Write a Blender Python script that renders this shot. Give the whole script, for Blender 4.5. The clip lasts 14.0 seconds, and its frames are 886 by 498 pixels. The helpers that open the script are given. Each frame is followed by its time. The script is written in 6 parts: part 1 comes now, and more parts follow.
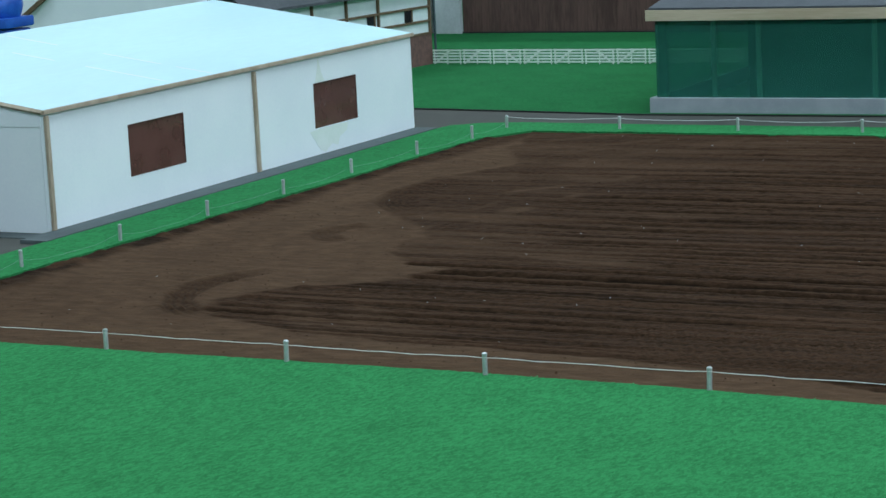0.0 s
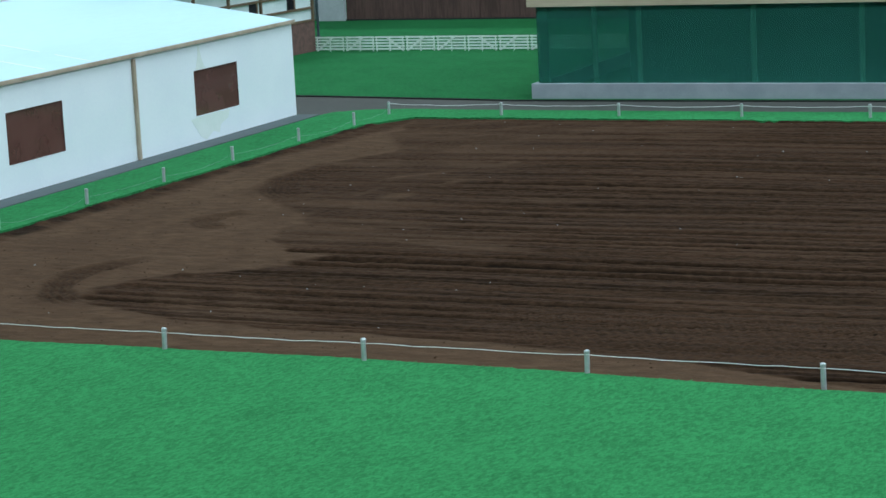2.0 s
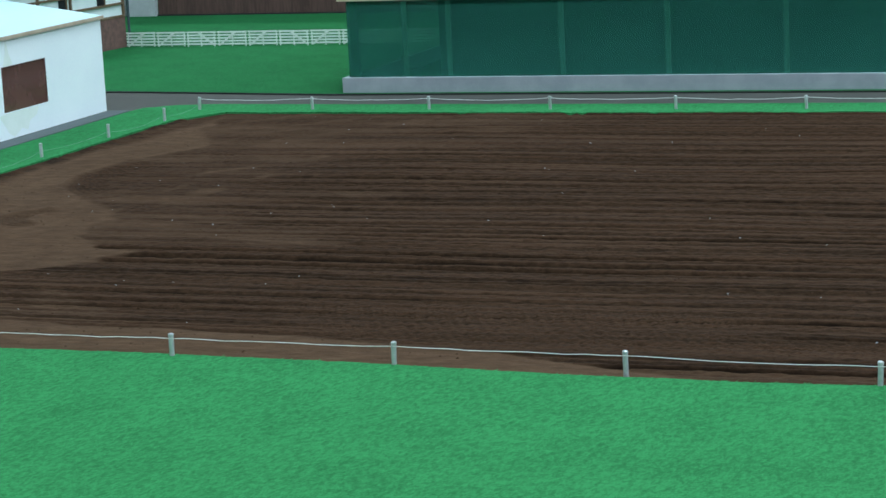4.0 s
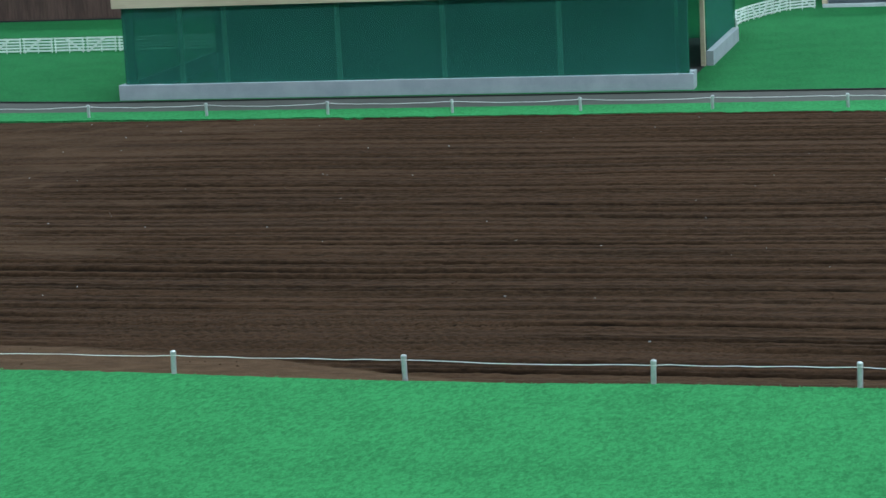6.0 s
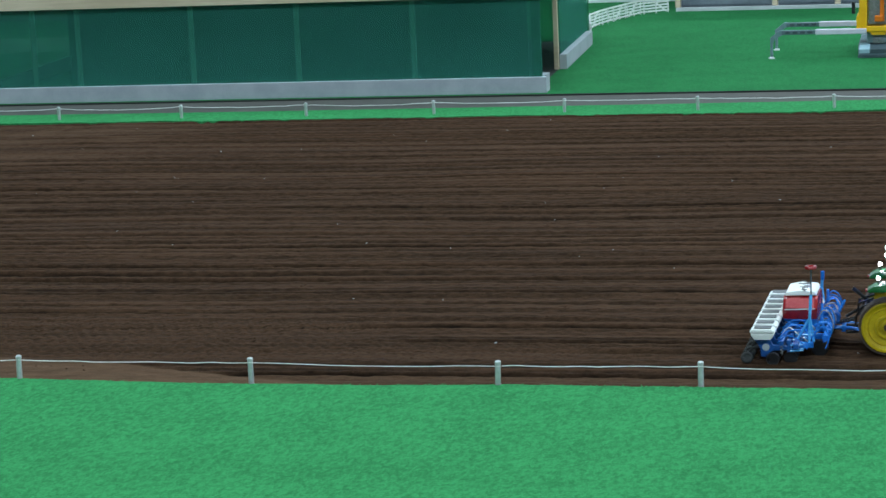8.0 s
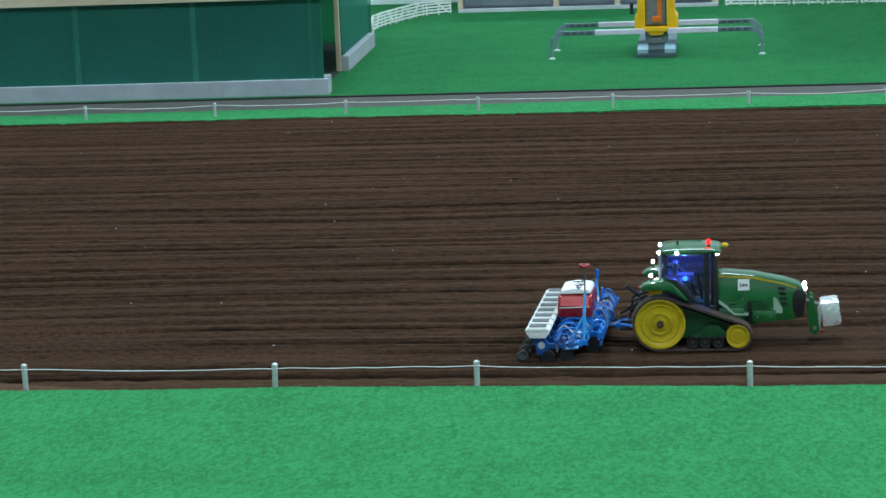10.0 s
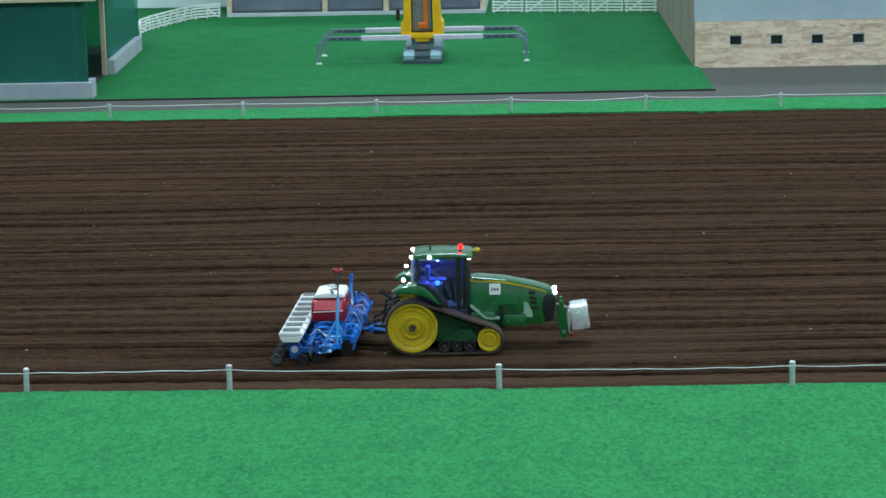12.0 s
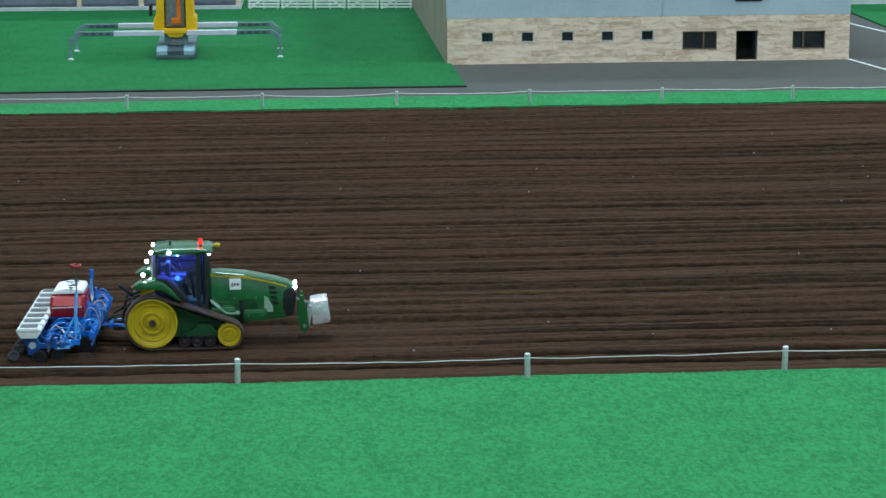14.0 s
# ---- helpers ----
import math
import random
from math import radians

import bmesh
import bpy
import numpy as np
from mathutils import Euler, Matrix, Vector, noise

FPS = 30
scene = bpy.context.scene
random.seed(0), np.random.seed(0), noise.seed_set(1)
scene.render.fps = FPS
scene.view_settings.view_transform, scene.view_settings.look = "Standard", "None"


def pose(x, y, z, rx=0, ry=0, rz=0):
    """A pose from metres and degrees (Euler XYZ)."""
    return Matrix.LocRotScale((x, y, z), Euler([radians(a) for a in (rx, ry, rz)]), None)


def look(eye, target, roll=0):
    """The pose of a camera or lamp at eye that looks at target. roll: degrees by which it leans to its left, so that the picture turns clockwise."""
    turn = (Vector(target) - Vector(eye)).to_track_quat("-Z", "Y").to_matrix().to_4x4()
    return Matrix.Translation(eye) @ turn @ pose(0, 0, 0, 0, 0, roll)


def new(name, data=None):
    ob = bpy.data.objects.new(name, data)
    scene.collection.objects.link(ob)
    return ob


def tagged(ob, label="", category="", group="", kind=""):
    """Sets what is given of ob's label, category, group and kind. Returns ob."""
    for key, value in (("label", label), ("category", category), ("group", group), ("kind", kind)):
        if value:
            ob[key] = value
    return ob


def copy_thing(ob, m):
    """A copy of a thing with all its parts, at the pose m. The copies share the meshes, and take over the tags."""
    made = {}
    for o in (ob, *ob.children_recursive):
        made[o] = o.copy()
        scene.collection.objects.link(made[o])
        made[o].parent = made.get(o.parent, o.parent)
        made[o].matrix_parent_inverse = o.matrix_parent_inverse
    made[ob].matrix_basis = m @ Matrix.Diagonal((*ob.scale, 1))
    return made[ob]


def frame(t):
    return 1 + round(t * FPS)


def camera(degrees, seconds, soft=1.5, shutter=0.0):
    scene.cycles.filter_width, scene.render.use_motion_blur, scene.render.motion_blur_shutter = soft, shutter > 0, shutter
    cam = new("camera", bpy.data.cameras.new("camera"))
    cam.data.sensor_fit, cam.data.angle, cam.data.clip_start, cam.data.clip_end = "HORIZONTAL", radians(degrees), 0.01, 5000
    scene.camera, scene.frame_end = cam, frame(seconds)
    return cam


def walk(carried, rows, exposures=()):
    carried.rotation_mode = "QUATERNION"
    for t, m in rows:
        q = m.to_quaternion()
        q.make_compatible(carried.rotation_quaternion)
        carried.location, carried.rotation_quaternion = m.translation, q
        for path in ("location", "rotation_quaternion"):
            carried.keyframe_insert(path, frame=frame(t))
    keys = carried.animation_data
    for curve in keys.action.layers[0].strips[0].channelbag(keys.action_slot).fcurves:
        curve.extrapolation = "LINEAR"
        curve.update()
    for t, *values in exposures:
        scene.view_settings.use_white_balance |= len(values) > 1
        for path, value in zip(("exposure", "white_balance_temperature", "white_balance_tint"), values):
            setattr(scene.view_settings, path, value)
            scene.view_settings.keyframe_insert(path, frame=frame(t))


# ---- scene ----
import functools

cam = camera(20.9, 14.0, shutter=0.15)
PATH = [
    (0, (1.224, -1.629, 0.545), (0.313, 0.118, 0.199), -2.9),
    (0.5, (1.225, -1.624, 0.543), (0.331, 0.131, 0.194), -3.1),
    (1, (1.228, -1.626, 0.542), (0.356, 0.139, 0.189), -3.0),
    (1.5, (1.234, -1.627, 0.543), (0.383, 0.147, 0.186), -2.9),
    (2, (1.234, -1.623, 0.541), (0.406, 0.162, 0.181), -2.9),
    (4.5, (1.257, -1.637, 0.543), (0.61, 0.218, 0.169), -2.9),
    (5, (1.258, -1.641, 0.546), (0.656, 0.229, 0.17), -3.0),
    (5.5, (1.26, -1.642, 0.548), (0.705, 0.241, 0.169), -3.0),
    (6, (1.264, -1.646, 0.549), (0.746, 0.248, 0.17), -2.9),
    (6.5, (1.266, -1.651, 0.549), (0.773, 0.25, 0.17), -2.9),
    (7, (1.272, -1.654, 0.55), (0.8, 0.252, 0.171), -2.9),
    (9.5, (1.298, -1.652, 0.549), (1.016, 0.29, 0.163), -2.2),
    (10, (1.301, -1.652, 0.549), (1.062, 0.295, 0.162), -2.3),
    (10.5, (1.308, -1.656, 0.549), (1.115, 0.296, 0.16), -2.0),
    (11, (1.315, -1.66, 0.55), (1.173, 0.296, 0.16), -1.6),
    (11.5, (1.32, -1.666, 0.552), (1.22, 0.293, 0.162), -1.3),
    (12, (1.327, -1.668, 0.552), (1.271, 0.293, 0.163), -1.2),
    (12.5, (1.337, -1.673, 0.552), (1.336, 0.289, 0.16), -1.0),
    (13, (1.346, -1.673, 0.551), (1.4, 0.288, 0.159), -0.8),
    (13.5, (1.351, -1.677, 0.551), (1.451, 0.282, 0.158), -0.5),
    (14, (1.355, -1.681, 0.552), (1.491, 0.275, 0.158), -0.3),
]
walk(cam, [(t, look(eye, target, roll)) for t, eye, target, roll in PATH],
     [(0, -0.37), (1, -0.31), (2, -0.24), (4.5, -0.02), (5, 0.0), (9.5, 0.0), (11.5, -0.05), (14, -0.07)])

# ---- light of the exhibition hall ----
world = bpy.data.worlds.new("hall_air")
scene.world = world
world.use_nodes = True
world.node_tree.nodes["Background"].inputs[0].default_value = (0.75, 0.95, 1.0, 1)
world.node_tree.nodes["Background"].inputs[1].default_value = 0.05
HALL = (-9.0, -8.0, 11.0, 11.0, -0.85, 4.6)   # x0, y0, x1, y1, floor, ceiling


def ceiling_lamp(x, y, power):
    lamp = bpy.data.lights.new("hall_lamp", "AREA")
    lamp.shape, lamp.size, lamp.size_y, lamp.energy = "RECTANGLE", 2.6, 1.0, power
    lamp.color = (0.70, 0.87, 1.0)
    ob = new("hall_lamp", lamp)
    ob.location = (x, y, HALL[5] - 0.12)
    return ob


for lx in (-4.5, 1.0, 6.5):
    for ly in (-3.5, 2.0, 7.0):
        ceiling_lamp(lx, ly, {-4.5: 135, 1.0: 166, 6.5: 270}[lx] * {-3.5: 1.02, 2.0: 1.02, 7.0: 0.93}[ly])


# ---- materials ----
def ramp_mix(nt, fac, a, b):
    n = nt.nodes.new("ShaderNodeMix")
    n.data_type = "RGBA"
    n.inputs[6].default_value, n.inputs[7].default_value = (*a, 1), (*b, 1)
    nt.links.new(fac, n.inputs[0])
    return n


def noise_tex(nt, scale, detail=4.0, rough=0.6, stretch=None, distortion=0.0):
    co = nt.nodes.new("ShaderNodeTexCoord")
    out = co.outputs["Object"]
    if stretch:
        mp = nt.nodes.new("ShaderNodeMapping")
        mp.inputs["Scale"].default_value = stretch
        nt.links.new(out, mp.inputs[0])
        out = mp.outputs[0]
    n = nt.nodes.new("ShaderNodeTexNoise")
    n.inputs["Scale"].default_value, n.inputs["Detail"].default_value, n.inputs["Roughness"].default_value = scale, detail, rough
    n.inputs["Distortion"].default_value = distortion
    nt.links.new(out, n.inputs["Vector"])
    return n.outputs[0]


def remap(nt, value, lo, hi, a=0.0, b=1.0, kind="SMOOTHSTEP"):
    n = nt.nodes.new("ShaderNodeMapRange")
    n.interpolation_type = kind
    for i, v in enumerate((lo, hi, a, b)):
        n.inputs[i + 1].default_value = v
    nt.links.new(value, n.inputs[0])
    return n.outputs[0]


def math_node(nt, op, a, b):
    n = nt.nodes.new("ShaderNodeMath")
    n.operation = op
    for i, v in enumerate((a, b)):
        if isinstance(v, (int, float)):
            n.inputs[i].default_value = v
        else:
            nt.links.new(v, n.inputs[i])
    return n.outputs[0]


def base_mat(name, rough=0.6, metal=0.0, spec=0.4):
    m = bpy.data.materials.new(name)
    m.use_nodes = True
    nt = m.node_tree
    b = nt.nodes["Principled BSDF"]
    b.inputs["Roughness"].default_value, b.inputs["Metallic"].default_value = rough, metal
    b.inputs["Specular IOR Level"].default_value = spec
    return m, nt, b


def bump(nt, b, height, dist, strength=1.0):
    n = nt.nodes.new("ShaderNodeBump")
    n.inputs["Distance"].default_value, n.inputs["Strength"].default_value = dist, strength
    nt.links.new(height, n.inputs["Height"])
    nt.links.new(n.outputs[0], b.inputs["Normal"])


def surface(name, c1, c2, scale=120.0, rough=0.6, metal=0.0, fine=900.0, bump_d=0.0002, stretch=None, spec=0.4, lo=0.35, hi=0.65):
    """Two colours mottled at two scales, with fine relief and uneven gloss."""
    m, nt, b = base_mat(name, rough, metal, spec)
    big, small = noise_tex(nt, scale, 5, 0.6, stretch), noise_tex(nt, fine, 3, 0.6, stretch)
    fac = math_node(nt, "ADD", math_node(nt, "MULTIPLY", big, 0.65), math_node(nt, "MULTIPLY", small, 0.35))
    mix = ramp_mix(nt, remap(nt, fac, lo, hi), c1, c2)
    nt.links.new(mix.outputs[2], b.inputs["Base Color"])
    nt.links.new(remap(nt, big, 0.3, 0.7, max(rough - 0.08, 0.02), min(rough + 0.1, 1)), b.inputs["Roughness"])
    if bump_d:
        bump(nt, b, small, bump_d, 0.6)
    return m


def glow(name, colour, strength):
    m = bpy.data.materials.new(name)
    m.use_nodes = True
    b = m.node_tree.nodes["Principled BSDF"]
    b.inputs["Base Color"].default_value = (*colour, 1)
    b.inputs["Emission Color"].default_value = (*colour, 1)
    b.inputs["Emission Strength"].default_value = strength
    return m


def soil_material():
    """Crumbly earth: dry and pale where rolled, with painted groove shade and dark fringe."""
    m, nt, b = base_mat("tilled_soil", 0.97, 0, 0.06)
    state, darkening = nt.nodes.new("ShaderNodeAttribute"), nt.nodes.new("ShaderNodeAttribute")
    state.attribute_name, darkening.attribute_name = "dryness", "shade_and_fringe"
    grain, crumb, clod = noise_tex(nt, 560, 3, 0.7), noise_tex(nt, 210, 4, 0.65, (0.5, 1, 1)), noise_tex(nt, 60, 4, 0.6, (0.5, 1, 1))
    patch = remap(nt, noise_tex(nt, 9, 5, 0.6, (0.3, 1, 1)), 0.3, 0.7)
    dry = math_node(nt, "MULTIPLY", state.outputs["Fac"], math_node(nt, "ADD", math_node(nt, "MULTIPLY", patch, 0.25), 0.82))
    streak = noise_tex(nt, 40, 3, 0.55, (0.05, 1, 1))
    fac = math_node(nt, "ADD", math_node(nt, "MULTIPLY", streak, 0.34), math_node(nt, "ADD", math_node(nt, "MULTIPLY", crumb, 0.38), math_node(nt, "MULTIPLY", grain, 0.28)))
    loose = ramp_mix(nt, remap(nt, fac, 0.34, 0.66), (0.0190, 0.0101, 0.0055), (0.0715, 0.0380, 0.0208))
    fac2 = math_node(nt, "ADD", math_node(nt, "MULTIPLY", clod, 0.6), math_node(nt, "MULTIPLY", grain, 0.4))
    dryc = ramp_mix(nt, remap(nt, fac2, 0.3, 0.7), (0.0600, 0.0340, 0.0192), (0.1090, 0.0640, 0.0370))
    # dark tone for the painted slot and lug shade and for the fringe
    dark_tone = ramp_mix(nt, remap(nt, crumb, 0.3, 0.7), (0.0062, 0.0034, 0.0020), (0.0180, 0.0099, 0.0056))
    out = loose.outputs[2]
    for factor, colour in ((dry, dryc), (darkening.outputs["Fac"], dark_tone)):
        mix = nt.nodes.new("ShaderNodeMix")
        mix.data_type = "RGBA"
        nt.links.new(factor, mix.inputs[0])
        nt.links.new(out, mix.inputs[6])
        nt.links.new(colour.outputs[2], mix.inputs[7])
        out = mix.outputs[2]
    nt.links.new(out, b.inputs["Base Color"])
    bump(nt, b, math_node(nt, "ADD", math_node(nt, "MULTIPLY", crumb, 0.8), math_node(nt, "MULTIPLY", grain, 0.4)), 0.0014, 0.8)
    return m


def grass_material(name, dark, light, scale=160.0):
    m, nt, b = base_mat(name, 0.95, 0, 0.08)
    a, c, d = noise_tex(nt, scale, 4, 0.65, (1.25, 0.6, 1), 0.4), noise_tex(nt, 480, 3, 0.65, (1.2, 0.7, 1)), noise_tex(nt, 14, 4, 0.5)
    fac = math_node(nt, "ADD", math_node(nt, "ADD", math_node(nt, "MULTIPLY", a, 0.60), math_node(nt, "MULTIPLY", c, 0.24)), math_node(nt, "MULTIPLY", d, 0.16))
    mix = ramp_mix(nt, remap(nt, fac, 0.35, 0.62), dark, light)
    nt.links.new(mix.outputs[2], b.inputs["Base Color"])
    bump(nt, b, math_node(nt, "ADD", a, math_node(nt, "MULTIPLY", c, 0.5)), 0.0016, 0.8)
    return m


def blade_material():
    m, nt, b = base_mat("grass_fibre", 0.9, 0, 0.1)
    geo = nt.nodes.new("ShaderNodeNewGeometry")
    mix = ramp_mix(nt, geo.outputs["Random Per Island"], (0.022, 0.165, 0.054), (0.050, 0.32, 0.106))
    nt.links.new(mix.outputs[2], b.inputs["Base Color"])
    return m


def mesh_net_material():
    """Fine green windbreak netting, a little see-through."""
    m, nt, b = base_mat("green_netting", 0.75, 0, 0.3)
    weave = noise_tex(nt, 500, 2, 0.5, (1, 1, 0.3))
    mix = ramp_mix(nt, math_node(nt, "ADD", math_node(nt, "MULTIPLY", weave, 0.4), math_node(nt, "MULTIPLY", noise_tex(nt, 6, 3), 0.6)), (0.018, 0.140, 0.110), (0.044, 0.265, 0.210))
    nt.links.new(mix.outputs[2], b.inputs["Base Color"])
    clear = nt.nodes.new("ShaderNodeBsdfTransparent")
    clear.inputs[0].default_value = (0.75, 1.0, 0.9, 1)
    sh = nt.nodes.new("ShaderNodeMixShader")
    sh.inputs[0].default_value = 0.56
    nt.links.new(b.outputs[0], sh.inputs[1])
    nt.links.new(clear.outputs[0], sh.inputs[2])
    nt.links.new(sh.outputs[0], nt.nodes["Material Output"].inputs[0])
    return m


def glass_material(name, tint, rough=0.03, alpha=0.35):
    m, nt, b = base_mat(name, rough, 0, 0.5)
    b.inputs["Base Color"].default_value = (*tint, 1)
    clear = nt.nodes.new("ShaderNodeBsdfTransparent")
    clear.inputs[0].default_value = (0.85, 0.9, 0.95, 1)
    sh = nt.nodes.new("ShaderNodeMixShader")
    sh.inputs[0].default_value = 1 - alpha
    nt.links.new(b.outputs[0], sh.inputs[1])
    nt.links.new(clear.outputs[0], sh.inputs[2])
    nt.links.new(sh.outputs[0], nt.nodes["Material Output"].inputs[0])
    return m


def stone_material():
    m, nt, b = base_mat("sandstone_courses", 0.85, 0, 0.25)
    info = nt.nodes.new("ShaderNodeObjectInfo")
    a = noise_tex(nt, 62, 5, 0.62, (0.62, 1, 1.9), 1.0)
    fac = math_node(nt, "ADD", math_node(nt, "MULTIPLY", a, 1.1), math_node(nt, "MULTIPLY", info.outputs["Random"], 0.16))
    mix = ramp_mix(nt, remap(nt, fac, 0.36, 0.80), (0.56, 0.39, 0.25), (0.88, 0.72, 0.54))
    nt.links.new(mix.outputs[2], b.inputs["Base Color"])
    bump(nt, b, a, 0.001, 0.6)
    return m


SOIL = soil_material()
GRASS = grass_material("grass_mat", (0.018, 0.140, 0.044), (0.037, 0.258, 0.083), 180)
LAWN = grass_material("lawn_mat", (0.010, 0.098, 0.030), (0.022, 0.178, 0.056), 220)
BLADE = blade_material()
ASPHALT = surface("grey_asphalt", (0.050, 0.050, 0.043), (0.083, 0.083, 0.073), 30, 0.9, 0, 600, 0.0003)
WHITE_WALL = surface("white_board", (0.85, 0.91, 0.945), (0.90, 0.955, 0.975), 8, 0.55, 0, 200, 0.00005)
GLUE = surface("yellowed_glue", (0.80, 0.87, 0.82), (0.86, 0.92, 0.88), 30, 0.45, 0, 200, 0)
def roof_material():
    """White plastic sheet that lets a little light through."""
    m = surface("white_roof_sheet", (0.63, 0.89, 0.94), (0.68, 0.95, 0.98), 7, 0.42, 0, 120, 0.0001, (1, 0.2, 1))
    nt = m.node_tree
    thin, sh = nt.nodes.new("ShaderNodeBsdfTranslucent"), nt.nodes.new("ShaderNodeMixShader")
    thin.inputs[0].default_value, sh.inputs[0].default_value = (0.75, 0.95, 1.0, 1), 0.12
    nt.links.new(nt.nodes["Principled BSDF"].outputs[0], sh.inputs[1])
    nt.links.new(thin.outputs[0], sh.inputs[2])
    nt.links.new(sh.outputs[0], nt.nodes["Material Output"].inputs[0])
    return m


def film_material():
    """Brown see-through window film with a soft gloss."""
    m, nt, b = base_mat("brown_window_film", 0.10, 0, 0.6)
    nt.links.new(ramp_mix(nt, remap(nt, noise_tex(nt, 14, 4), 0.3, 0.7), (0.155, 0.074, 0.060), (0.205, 0.102, 0.085)).outputs[2], b.inputs["Base Color"])
    clear, sh = nt.nodes.new("ShaderNodeBsdfTransparent"), nt.nodes.new("ShaderNodeMixShader")
    clear.inputs[0].default_value, sh.inputs[0].default_value = (0.75, 0.32, 0.22, 1), 0.34
    nt.links.new(b.outputs[0], sh.inputs[1])
    nt.links.new(clear.outputs[0], sh.inputs[2])
    nt.links.new(sh.outputs[0], nt.nodes["Material Output"].inputs[0])
    return m


ROOF_WHITE = roof_material()
FILM = film_material()
SEAM_GLINT = surface("seam_glint", (0.93, 0.95, 0.95), (0.96, 0.97, 0.97), 60, 0.35, 0, 300, 0)
WOOD = surface("raw_pine", (0.36, 0.28, 0.20), (0.52, 0.43, 0.33), 40, 0.7, 0, 300, 0.0001, (1, 1, 0.15))
BEAM = surface("pale_timber", (0.50, 0.40, 0.27), (0.66, 0.55, 0.40), 25, 0.7, 0, 300, 0.0001, (0.1, 1, 1))
BROWN_WIN = surface("brown_plastic", (0.105, 0.048, 0.042), (0.15, 0.075, 0.065), 12, 0.08, 0, 300, 0, spec=0.6)
CONCRETE = surface("grey_concrete", (0.31, 0.35, 0.38), (0.40, 0.44, 0.465), 25, 0.85, 0, 500, 0.0003)
NET = mesh_net_material()
NET_SEAM = surface("pale_green_batten", (0.28, 0.40, 0.36), (0.42, 0.52, 0.47), 60, 0.7)
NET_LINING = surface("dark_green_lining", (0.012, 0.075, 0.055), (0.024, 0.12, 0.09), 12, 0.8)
SLATE = surface("dark_grey_roofing", (0.055, 0.062, 0.07), (0.10, 0.11, 0.12), 40, 0.75, 0, 400, 0.0003)
BROWN_WALL = surface("brown_barn_boards", (0.062, 0.030, 0.024), (0.120, 0.064, 0.052), 25, 0.7, 0, 200, 0.0002, (1, 1, 0.12))
BRICK = surface("brown_brick", (0.11, 0.06, 0.05), (0.19, 0.105, 0.085), 80, 0.85, 0, 500, 0.0004)
TIMBER = surface("dark_timber", (0.10, 0.065, 0.035), (0.19, 0.13, 0.075), 40, 0.7, 0, 300, 0.0001)
PLASTER = surface("pale_plaster", (0.66, 0.76, 0.76), (0.76, 0.85, 0.84), 20, 0.75, 0, 300, 0.0001)
BLUE_WALL = surface("pale_blue_cladding", (0.40, 0.50, 0.54), (0.48, 0.58, 0.62), 10, 0.6, 0, 200, 0.00005)
GREY_WALL = surface("pale_grey_cladding", (0.42, 0.45, 0.46), (0.54, 0.57, 0.58), 14, 0.6, 0, 200, 0.00005)
DARK_DOOR = surface("dark_grey_door", (0.10, 0.12, 0.15), (0.16, 0.19, 0.22), 14, 0.5, 0, 200, 0.00005)
STONE = stone_material()
WHITE_PLASTIC = surface("white_plastic", (0.72, 0.76, 0.72), (0.82, 0.85, 0.82), 60, 0.5, 0, 500, 0)
STEEL = surface("zinc_steel", (0.45, 0.48, 0.48), (0.62, 0.65, 0.65), 200, 0.45, 0.5, 900, 0.0001)
WIRE = surface("white_cord", (0.72, 0.72, 0.70), (0.88, 0.88, 0.86), 400, 0.6, 0, 900, 0)
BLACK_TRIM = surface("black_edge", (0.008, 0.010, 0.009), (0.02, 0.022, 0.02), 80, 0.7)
DARK_GLASS = surface("dark_glazing", (0.012, 0.014, 0.016), (0.03, 0.035, 0.04), 20, 0.12, 0, 300, 0, spec=0.6)
J_GREEN = surface("green_tractor_paint", (0.0065, 0.086, 0.020), (0.0105, 0.118, 0.029), 90, 0.17, 0, 600, 0, spec=0.9)
J_GREEN.node_tree.nodes["Principled BSDF"].inputs["Coat Weight"].default_value = 0.2
J_GREEN.node_tree.nodes["Principled BSDF"].inputs["Coat Roughness"].default_value = 0.06
J_YELLOW = surface("yellow_wheel_paint", (0.40, 0.285, 0.006), (0.54, 0.40, 0.012), 90, 0.38, 0, 600, 0.00005)
RUBBER = surface("dusty_rubber", (0.030, 0.021, 0.015), (0.078, 0.053, 0.038), 150, 0.85, 0, 700, 0.0003)
BLACK_PLASTIC = surface("black_plastic", (0.008, 0.008, 0.009), (0.022, 0.022, 0.024), 120, 0.35, 0, 700, 0)
GREY_METAL = surface("grey_cast_metal", (0.16, 0.17, 0.17), (0.30, 0.31, 0.31), 200, 0.45, 0.6)
FOIL = surface("silver_foil", (0.78, 0.80, 0.81), (0.90, 0.91, 0.92), 60, 0.24, 0.6, 260, 0.0006)
P_BLUE = surface("blue_implement_paint", (0.008, 0.12, 0.48), (0.025, 0.24, 0.74), 140, 0.2, 0, 700, 0.0001)
# darker copy of the implement blue, painting shade inside the frame
P_SHADED = surface("shaded_blue_paint", (0.004, 0.055, 0.22), (0.012, 0.105, 0.36), 140, 0.4, 0, 700, 0.0001)
P_RED = surface("red_tank_plastic", (0.20, 0.007, 0.010), (0.30, 0.013, 0.016), 60, 0.22, 0, 600, 0, spec=0.6)
P_GLARE = surface("red_tank_glare", (0.36, 0.06, 0.065), (0.47, 0.10, 0.10), 60, 0.18, 0, 600, 0, spec=0.7)
P_LIGHT = surface("light_blue_paint", (0.05, 0.34, 0.78), (0.10, 0.46, 0.90), 140, 0.2, 0, 700, 0, spec=0.7)
HOSE = surface("grey_hose", (0.20, 0.22, 0.24), (0.34, 0.36, 0.38), 200, 0.5)
